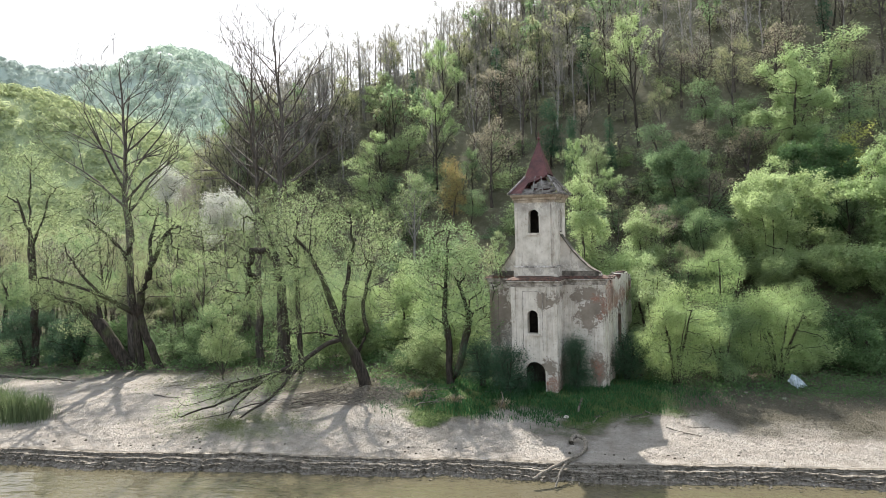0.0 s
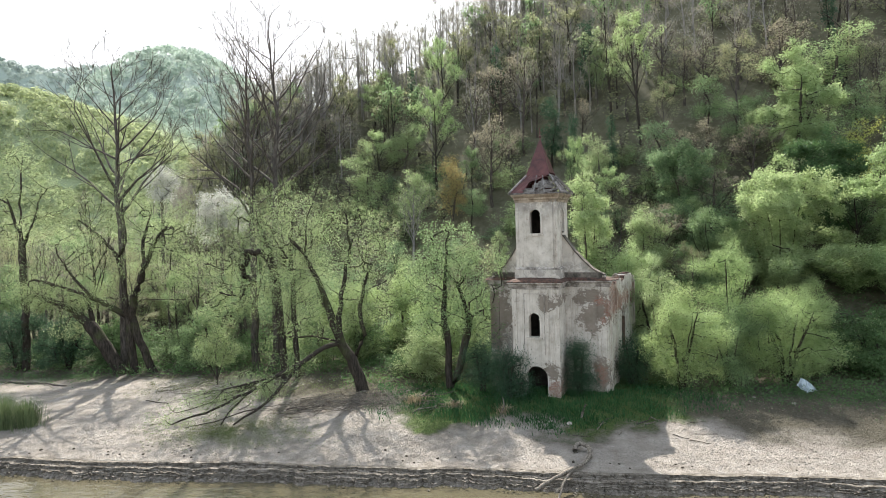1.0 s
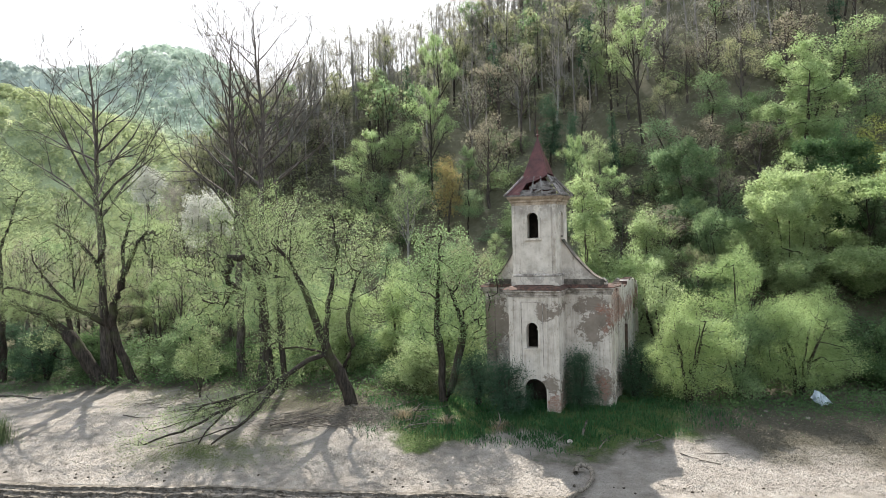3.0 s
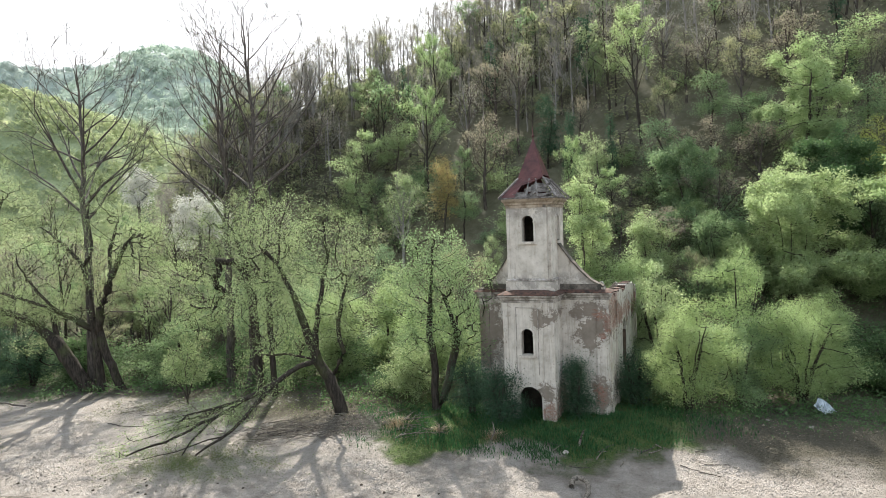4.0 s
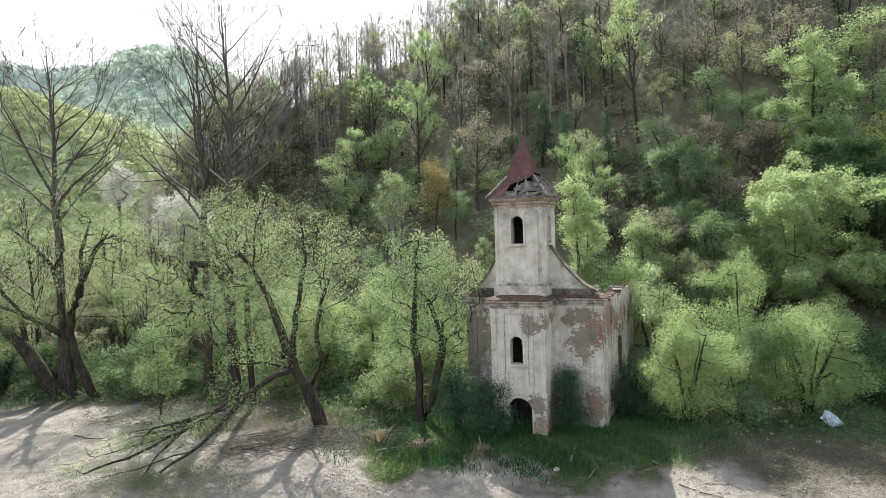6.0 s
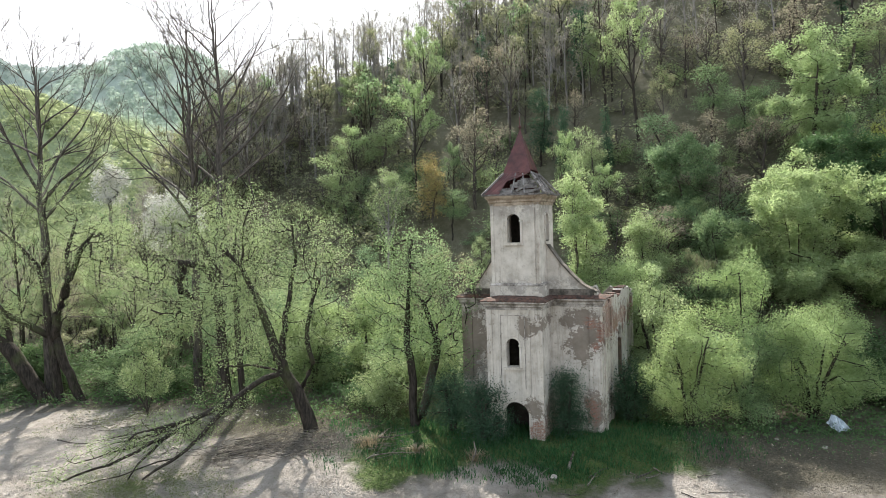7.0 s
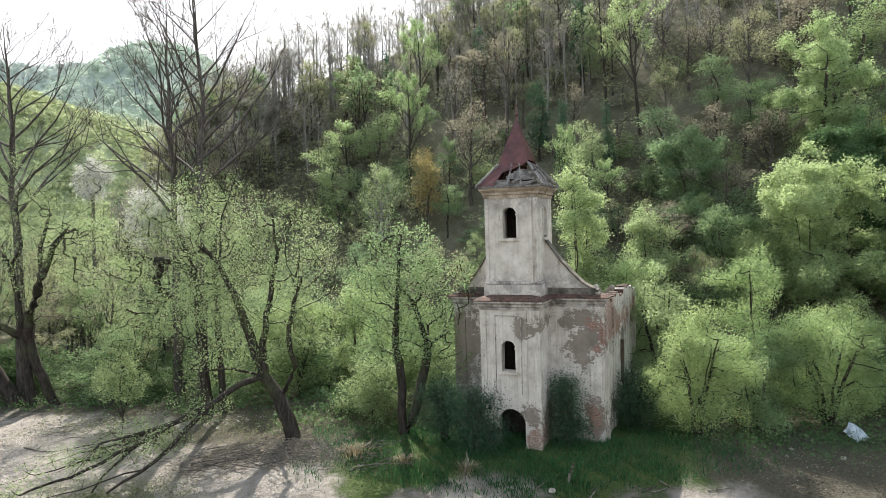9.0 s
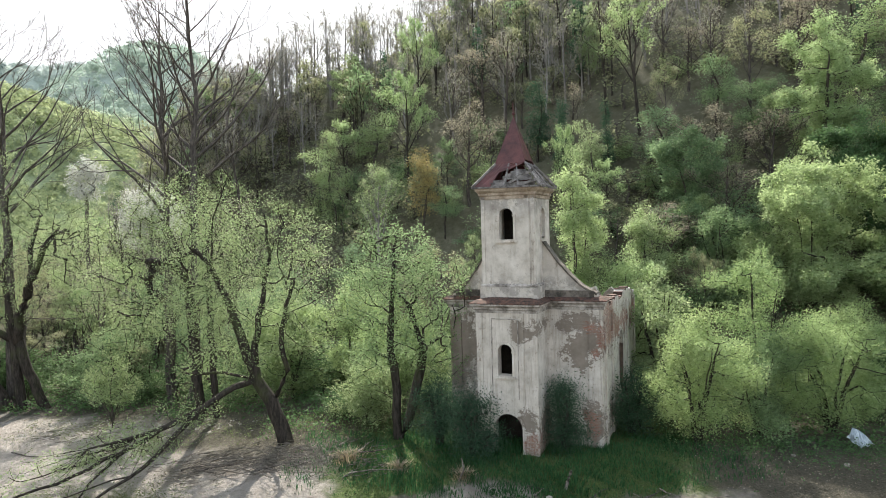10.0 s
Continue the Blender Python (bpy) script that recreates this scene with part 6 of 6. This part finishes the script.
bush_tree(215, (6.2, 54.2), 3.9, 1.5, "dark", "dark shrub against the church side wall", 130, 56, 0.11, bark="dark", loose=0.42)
bush_tree(216, (25.5, 60.0), 5.0, 3.4, "bush", "dark green shrub in the shade of the slope", 240, 38, 0.17)
bush_tree(218, (9.2, 61.5), 9.5, 3.2, "willow", "pale green shrub tree behind the church", 280, 40, 0.16)
bush_tree(219, (7.6, 66.0), 11.0, 3.2, "lime", "light-green shrub tree behind the church", 280, 40, 0.17)
bush_tree(220, (-13.2, 63.5), 9.0, 3.4, "fresh", "fresh green shrub behind the willows", 280, 40, 0.17)
# Leaf colour darkened to hold the shade below the large trees.
bush_tree(221, (29.0, 62.5), 7.0, 3.6, "bush", "shrub tree at the foot of the slope, leaves darkened for shade", 280, 44, 0.16)
bush_tree(222, (33.5, 60.5), 6.0, 3.4, "bush", "dark green shrub in the shade of the slope", 260, 44, 0.16)
bush_tree(223, (21.5, 60.5), 8.0, 3.2, "fresh", "fresh-green shrub tree leafy to the ground", 300, 56, 0.13)
# Darkened leaves again, shade put into the colour.
bush_tree(224, (28.5, 76.0), 12.5, 4.6, "bush", "tree on the lower slope, leaves darkened for shade", 380, 60, 0.22, "broadleaf_tree", 4, "dark", 0.12, "large green trees")
bush_tree(225, (15.5, 80.0), 11.0, 4.2, "green", "green tree on the slope above the church", 340, 56, 0.22, "broadleaf_tree", 4, "brown", 0.12, "large green trees")
bush_tree(226, (10.0, 72.5), 9.5, 3.4, "willow", "pale green shrub tree on the slope above the church", 300, 50, 0.17)
# Shade behind the willows is put into these shrubs' dark leaves.
bush_tree(227, (-46.5, 62.0), 6.0, 3.2, "dark", "shrub behind the willows, leaves darkened for deep shade", 260, 50, 0.14)
bush_tree(228, (-51.5, 61.5), 6.5, 3.4, "dark", "shrub behind the willows, leaves darkened for deep shade", 260, 50, 0.14)
bush_tree(229, (-42.5, 63.5), 5.0, 2.6, "bush", "shrub behind the willows, leaves darkened for deep shade", 220, 46, 0.14)
bush_tree(231, (28.7, 84.7), 16.5, 5.4, "lime", "tall light-green tree on the slope", 520, 62, 0.2, "broadleaf_tree", 4, "dark", 0.2, "large green trees")
bush_tree(230, (16.2, 71.5), 9.5, 3.8, "green", "green shrub tree on the lower slope", 320, 54, 0.17)

# ---- undergrowth, grass, driftwood and litter ----
def stuff(name, v, f, mat, label, category):
    return tagged(new(name, array_mesh(name, v, f, mat)), label, category, kind="stuff")


LEAF["straw"] = leaf_material("straw", (0.21, 0.175, 0.115), (0.24, 0.20, 0.135), (0.31, 0.27, 0.20), 0.25)


def undergrowth():
    rng = np.random.default_rng(41)
    n = 1500
    x = rng.uniform(-60, 45, n)
    y = rng.uniform(52.5, 72, n) + np.where(x < -31, 6.5, 0) + np.where((x > -31) & (x < -16), 5.5, 0)
    keep = np.array([free(a, b) or b > 56 and not (-6 < a < 9 and b < 68) for a, b in zip(x, y)])
    x, y = x[keep], y[keep]
    z = land(x, y)
    m = 34
    h = rng.uniform(0.3, 1.1, len(x))
    c = np.stack([x, y, z], 1)[:, None, :] + rng.normal(size=(len(x), m, 3)) * np.array([0.75, 0.75, 0.0])
    c[:, :, 2] = z[:, None] + rng.uniform(0.02, 1.0, (len(x), m)) * h[:, None]
    v, f = blades(rng, c.reshape(-1, 3), 0.22, 0.55)
    stuff("undergrowth", v, f, LEAF["bush"], "tangled green undergrowth below the trees", "undergrowth")


undergrowth()


def grass_blades(rng, x, y, h, w):
    n = len(x)
    z = land(x, y)
    a = rng.uniform(0, 2 * math.pi, n)
    lean = rng.normal(scale=0.35, size=(n, 2)) * h[:, None]
    p = np.stack([x, y, z - 0.02], 1)
    e = np.stack([np.cos(a) * w, np.sin(a) * w, 0 * a], 1)
    tip = p + np.stack([lean[:, 0], lean[:, 1], h], 1)
    mid = p + np.stack([lean[:, 0] * 0.35, lean[:, 1] * 0.35, h * 0.6], 1)
    v = np.stack([p - e, p + e, mid + e * 0.7, mid - e * 0.7, tip], 1).reshape(-1, 3)
    i = np.arange(n)[:, None] * 5
    f = np.concatenate([i + np.array([[0, 1, 2, 3]]), i + np.array([[3, 2, 4, 4]])])
    return v, f


def blades_of_grass():
    """The lawn before the church and rough tufts along the edge of the silt."""
    rng = np.random.default_rng(43)
    n = 34000
    x, y = rng.normal(-0.5, 6.5, n), rng.uniform(43.0, 53.5, n)
    patch = wave(x, y, 0.9, 0.7) + 0.6 * wave(x, y, 2.7, 1.9)
    edge = 45.5 + 0.9 * wave(x, 0 * x, 0.5, 1.2) + 0.02 * (x + 1) ** 2
    keep = (y > edge + rng.normal(scale=0.5, size=n)) & (patch > rng.normal(-0.35, 0.4, n)) & (np.abs(x) < 13)
    x, y = x[keep], y[keep]
    h = rng.uniform(0.1, 0.34, len(x)) * (1 + 0.6 * np.clip(wave(x, y, 0.6, 2.2), 0, 1))
    v, f = grass_blades(rng, x, y, h, 0.022)
    quads, tips = f[: len(x)], f[len(x):, :3]
    me = bpy.data.meshes.new("grass")
    me.from_pydata(v.tolist(), [], quads.tolist() + tips.tolist())
    me.materials.append(LEAF["grass"])
    tagged(new("grass", me), "short lush green grass before the church", "grass", kind="stuff")


blades_of_grass()


def sparse_weeds():
    """Thin leafy growth on the silt below the broken willow limb and along the foot of the trees."""
    rng = np.random.default_rng(47)
    n = 9000
    a = np.stack([rng.normal(-20.8, 2.7, n), rng.normal(43.6, 1.4, n)], 1)
    b = np.stack([rng.uniform(-34, -8, n), rng.normal(54.4, 1.8, n)], 1)
    p = np.where((rng.random(n) < 0.55)[:, None], a, b)
    keep = wave(p[:, 0], p[:, 1], 1.1, 0.3) + 0.7 * wave(p[:, 0], p[:, 1], 3.1, 1.3) > rng.normal(-0.05, 0.45, n)
    p = p[keep]
    c = np.repeat(np.stack([p[:, 0], p[:, 1], land(p[:, 0], p[:, 1])], 1), 3, 0)
    c += rng.normal(scale=0.1, size=c.shape)
    c[:, 2] += np.abs(rng.normal(0, 0.24, len(c))) + 0.1
    v, f = blades(rng, c, 0.085, 0.5)
    stuff("sparse_weeds", v, f, LEAF["weed"], "thin yellow-green weeds growing through the silt", "weeds")


LEAF["weed"] = leaf_material("weed_leaves", (0.10, 0.135, 0.055), (0.125, 0.155, 0.065), (0.18, 0.19, 0.10), 0.35)
sparse_weeds()


def shade_weeds():
    """Low dark growth and fallen leaves on the shaded bank beside the church and under the willows."""
    rng = np.random.default_rng(48)
    n = 7000
    a = np.stack([rng.uniform(6.5, 34, n), 54.2 - np.abs(rng.normal(0, 2.2, n))], 1)
    b = np.stack([rng.uniform(-58, -40, n), 59.0 - np.abs(rng.normal(0, 1.6, n))], 1)
    p = np.where((rng.random(n) < 0.72)[:, None], a, b)
    keep = (wave(p[:, 0], p[:, 1], 1.3, 0.9) + 0.8 * wave(p[:, 0], p[:, 1], 3.4, 0.3) > rng.normal(-0.2, 0.5, n)) & np.array([free(x, y) for x, y in p])
    p = p[keep]
    c = np.repeat(np.stack([p[:, 0], p[:, 1], land(p[:, 0], p[:, 1])], 1), 4, 0)
    c += rng.normal(scale=0.13, size=c.shape)
    c[:, 2] += np.abs(rng.normal(0, 0.12, len(c))) + 0.06
    v, f = blades(rng, c, 0.11, 0.6, 0.0, True)
    stuff("shade_weeds", v, f, LEAF["bush"], "low dark green weeds on the shaded bank", "weeds")


shade_weeds()


def tuft(name, x, y, n, r, h, mat, label, category, seed, lean=0.3):
    """A clump of long upright blades."""
    rng = np.random.default_rng(seed)
    a, k = rng.uniform(0, 2 * math.pi, n), r * np.abs(rng.normal(0, 0.5, n))
    px, py = np.cos(a) * k, np.sin(a) * k
    hh = h * rng.uniform(0.35, 1.1, n) * np.exp(-(k / r) ** 2 * 0.35)
    out = np.stack([np.cos(a), np.sin(a), 0 * a], 1) * (lean * hh * rng.uniform(0.2, 1.2, n))[:, None]
    p = np.stack([px, py, 0 * a - 0.05], 1)
    e = np.stack([-np.sin(a), np.cos(a), 0 * a], 1) * 0.013
    mid, tip = p + out * 0.35 + np.stack([0 * a, 0 * a, hh * 0.6], 1), p + out + np.stack([0 * a, 0 * a, hh], 1)
    v = np.stack([p - e, p + e, mid + e, mid - e, tip], 1).reshape(-1, 3)
    i = (np.arange(n) * 5)[:, None]
    me = bpy.data.meshes.new(name)
    me.from_pydata(v.tolist(), [], (i + np.array([[0, 1, 2, 3]])).tolist() + (i + np.array([[3, 2, 4]])).tolist())
    me.materials.append(mat)
    ob = tagged(new(name, me), label, category)
    ob.matrix_basis = pose(x, y, ground_z(x, y))
    return ob


for k, (x, y, r, h) in enumerate(((-38.6, 44.6, 1.6, 2.4), (-40.6, 45.2, 1.8, 2.6), (-42.6, 44.8, 1.5, 2.2), (-36.9, 44.9, 1.3, 2.0))):
    tagged(tuft("reed_clump", x, y, 1100, r, h, LEAF["reed"], "clump of tall green reeds on the silt bank", "reeds", 60 + k, 0.5), group="reeds on the bank")
for k, (x, y, r, h) in enumerate(((-3.1, 47.9, 0.8, 0.7), (-9.6, 49.4, 1.1, 0.8), (-6.6, 48.6, 0.7, 0.7))):
    tagged(tuft("dry_grass_tuft", x, y, 300, r, h * 0.7, LEAF["straw"], "tuft of dry straw-coloured grass", "grass tuft", 70 + k, 1.3), group="dry tufts", kind="stuff")


def limb(name, pts, r0, r1, mat, label, category="driftwood", group="", twigs=0, seed=1):
    """A crooked dead branch lying on the ground, with its side twigs."""
    rng = np.random.default_rng(seed)
    p = np.array(pts, dtype=float)
    t = np.linspace(0, len(p) - 1, len(p) * 4)
    q = np.stack([np.interp(t, np.arange(len(p)), p[:, c]) for c in range(3)], 1)
    for _ in range(2):
        q[1:-1] = (q[:-2] + 2 * q[1:-1] + q[2:]) / 4
    q[1:-1] += rng.normal(scale=r0 * 0.18, size=q[1:-1].shape)
    rad = np.linspace(r0, r1, len(q)) * rng.uniform(0.85, 1.15, len(q))
    chains = [(q, rad)]
    for i in range(twigs):
        k = int(rng.integers(len(q) // 3, len(q) - 1))
        L = rng.uniform(0.3, 0.9) * np.linalg.norm(p[-1] - p[0]) * 0.35
        d = (q[k] - q[k - 1]) / (np.linalg.norm(q[k] - q[k - 1]) + 1e-6) + rng.normal(scale=0.6, size=3)
        d[2] = abs(d[2]) * 0.5
        d /= np.linalg.norm(d)
        tw = np.stack([q[k] + d * L * f + np.array([0, 0, -0.1 * L * f * f]) for f in np.linspace(0, 1, 5)])
        tw[1:] += rng.normal(scale=0.03 * L, size=(4, 3))
        chains.append((tw, np.linspace(rad[k] * 0.6, 0.008, 5)))
    v, f = tubes(chains, lambda r: 8 if r > 0.06 else 5 if r > 0.02 else 4)
    base = Vector((p[0][0], p[0][1], ground_z(p[0][0], p[0][1])))
    me = array_mesh(name, v - np.array(base), f, mat, True)
    ob = tagged(new(name, me), label, category, group)
    ob.matrix_basis = Matrix.Translation(base)
    return ob


def lying(x0, y0, x1, y1, lift=0.06, n=5, bow=0.3, seed=0):
    rng = random.Random(seed)
    out = []
    b = rng.uniform(-bow, bow)
    for i in range(n):
        f = i / (n - 1)
        x = x0 + (x1 - x0) * f - (y1 - y0) * b * f * (1 - f)
        y = y0 + (y1 - y0) * f + (x1 - x0) * b * f * (1 - f)
        out.append((x, y, ground_z(x, y) + lift))
    return out


# the curled log at the waterline
g = ground_z(1.5, 40.5)
limb("driftwood_log", [(-0.85, 36.7, 0.05), (-0.1, 37.3, 0.35), (0.65, 37.95, 0.5), (1.3, 38.95, g + 0.12), (1.9, 39.6, g + 0.14), (2.2, 40.6, g + 0.18), (2.28, 41.6, g + 0.28), (2.1, 42.1, g + 0.38), (1.75, 42.25, g + 0.42), (1.42, 42.0, g + 0.34), (1.4, 41.5, g + 0.2)],
     0.085, 0.145, BARK["drift"], "curled bleached driftwood log hanging over the bank", "driftwood", twigs=0, seed=3)
limb("driftwood_log", [(1.25, 38.9, g + 0.06), (0.9, 38.2, 0.4), (0.6, 37.4, 0.2), (0.35, 36.5, -0.3)], 0.10, 0.05, BARK["drift"], "thin bleached driftwood branch at the waterline", "driftwood", twigs=1, seed=4)
limb("fallen_log", lying(-51.5, 56.3, -41.6, 55.2, 0.1, 8, 0.22, 2), 0.15, 0.05, BARK["grey"], "grey fallen log lying on the silt", "log", twigs=1, seed=5)
limb("fallen_branch", lying(-31.6, 51.2, -28.9, 50.6, 0.05, 5, 0.4, 3), 0.045, 0.02, BARK["grey"], "small dead branch on the silt", "branch", "loose dead branches", 2, 6)
limb("fallen_branch", [(2.05, 46.6, 1.1), (2.2, 46.7, 1.6), (2.35, 46.7, 2.0)], 0.09, 0.07, BARK["drift"], "bleached stump stick leaning in the grass", "branch", "loose dead branches", 0, 7)
limb("fallen_branch", [(-3.3, 47.4, 1.0), (-3.0, 47.6, 1.6), (-3.15, 47.9, 2.1)], 0.06, 0.03, BARK["drift"], "pale dead stick standing out of dry grass", "branch", "loose dead branches", 1, 8)
rng_l = random.Random(15)
for k in range(44):
    # drift line of sticks washed up beside the willow and along the lawn
    if k < 30:
        x, y, L = rng_l.uniform(-19.5, -9.0), rng_l.uniform(47.4, 50.6), rng_l.uniform(0.8, 3.2)
    else:
        x, y, L = rng_l.uniform(-1.0, 9.0), rng_l.uniform(43.5, 47.2), rng_l.uniform(0.5, 1.8)
    a = rng_l.gauss(0.15, 0.5)
    limb("fallen_branch", lying(x, y, x + L * math.cos(a), y + L * math.sin(a), rng_l.uniform(0.03, 0.3 if k < 30 else 0.1), 4, 0.3, k), rng_l.uniform(0.02, 0.06), 0.012,
         BARK["drift" if k % 3 else "grey"], "dead branch in the drift line on the bank", "branch", "loose dead branches", rng_l.randrange(0, 4), 100 + k)


def drift_pile():
    """Tangled thin sticks of the flood line beside the willow, past counting."""
    rng = np.random.default_rng(52)
    chains = []
    for i in range(620):
        x, y = rng.normal(-14.0, 3.4), rng.normal(49.2, 0.9)
        if i > 480:
            x, y = rng.uniform(-32, -20), rng.normal(54.6, 1.0)
        L, a = rng.uniform(0.3, 1.7), rng.normal(0.15, 0.6)
        f = np.linspace(-0.5, 0.5, 4)
        px, py = x + np.cos(a) * L * f, y + np.sin(a) * L * f + rng.normal(scale=0.06 * L, size=4)
        pz = land(px, py) + rng.uniform(0.02, 0.42 * math.exp(-((x + 14) / 4) ** 2) + 0.06) + f * L * rng.normal(0, 0.12)
        chains.append((np.stack([px, py, pz], 1), np.linspace(rng.uniform(0.012, 0.03), 0.008, 4)))
    v, f = tubes(chains, lambda r: 4)
    stuff("drift_sticks", v, f, BARK["drift"], "tangled grey sticks of the flood line", "driftwood")


drift_pile()


def scatter_litter():
    """Leaf litter, chips and clods too small to count."""
    rng = np.random.default_rng(51)
    n = 26000
    x, y = rng.uniform(-56, 38, n), rng.uniform(41, 60, n)
    band = np.exp(-((y - 50.5 - 1.2 * wave(x, 0 * x, 0.2, 0.4) - np.where(x < -20, 4.5, 0)) / 3.0) ** 2)
    keep = (rng.uniform(0, 1, n) < band) & ~((np.abs(x) < 9) & (y > 46))
    x, y = x[keep], y[keep]
    c = np.stack([x, y, land(x, y) + 0.03], 1)
    v, f = blades(rng, c, 0.085, 0.5)
    stuff("leaf_litter", v, f, LEAF["litter"], "scattered pale dead leaves and chips on the bank", "leaf litter")


LEAF["litter"] = leaf_material("dead_leaves", (0.2, 0.16, 0.115), (0.24, 0.195, 0.145), (0.36, 0.33, 0.285), 0.15)
scatter_litter()


def rock(name, at, size, mat, label, seed, group="", squash=0.6):
    rng = random.Random(seed)
    bm = bmesh.new()
    bmesh.ops.create_icosphere(bm, subdivisions=2, radius=1.0)
    off = Vector((rng.uniform(-9, 9), rng.uniform(-9, 9), rng.uniform(-9, 9)))
    for v in bm.verts:
        k = 1 + 0.35 * noise.noise(v.co * 1.3 + off)
        v.co = Vector((v.co.x * k * size, v.co.y * k * size * rng.uniform(0.98, 1.02) * 0.8, v.co.z * k * size * squash))
    ob = tagged(link_mesh(name, bm, mat), label, name, group)
    ob.matrix_basis = pose(at[0], at[1], ground_z(*at) + size * squash * 0.35, 0, 0, rng.uniform(0, 360))
    return ob


rock("stone", (1.25, 45.8), 0.24, STONE, "pale flat stone in the grass", 1, "stones on the bank", 0.5)
rock("stone", (16.6, 51.0), 0.2, STONE, "pale stone on the shaded bank", 2, "stones on the bank", 0.45)
rock("stone", (14.2, 51.6), 0.14, STONE, "pale stone on the shaded bank", 3, "stones on the bank", 0.5)
for k in range(46):
    rng_k = random.Random(300 + k)
    x = rng_k.uniform(-34, 30)
    rock("clod", (x, 39.6 + abs(rng_k.gauss(0, 1.1)) + 0.2 * math.sin(x)), rng_k.uniform(0.05, 0.11), EARTH, "small dark clod of dried mud", 400 + k, "clods along the bank")


def plastic_sheet():
    """A stiff sheet caught on a stick, hanging down to one side in folds."""
    rng = np.random.default_rng(9)
    n = 16
    bm = bmesh.new()
    grid = {}
    peak, end, low, foot = Vector((-0.32, 0.1, 1.12)), Vector((0.78, 0.0, 0.22)), Vector((-0.66, 0.0, 0.6)), Vector((-0.1, -0.35, 0.12))
    for i in range(n + 1):
        for j in range(n + 1):
            f, k = i / n, j / n
            top = peak.lerp(end, f) + Vector((0, 0, 0.16 * math.sin(f * math.pi)))
            base = (low.lerp(foot, f * 2) if f < 0.5 else foot.lerp(end, f * 2 - 1)) + Vector((0, 0, 0.05 * math.sin(f * 22)))
            q = top.lerp(base, k) + Vector((0, -0.12 * math.sin(k * math.pi) + 0.035 * math.sin(f * 34 + 2 * k) + rng.normal(scale=0.012), 0))
            grid[i, j] = bm.verts.new(q)
    for i in range(n):
        for j in range(n):
            bm.faces.new((grid[i, j], grid[i + 1, j], grid[i + 1, j + 1], grid[i, j + 1]))
    bmesh.ops.remove_doubles(bm, verts=bm.verts[:], dist=0.001)
    bmesh.ops.solidify(bm, geom=bm.faces[:], thickness=0.012)
    ob = thing("plastic_sheet", "pale blue-grey plastic sheet caught on a stick below the shrubs", "plastic sheet", at=(18.3, 53.6, ground_z(18.3, 53.6)), turn=8)
    part("sheet", bm, SHEET, ob)
    bm = bmesh.new()
    box(bm, -0.33, -0.28, 0.1, 0.15, -0.2, 1.1)
    part("stick", bm, BARK["grey"], ob, "thin grey stick")


plastic_sheet()
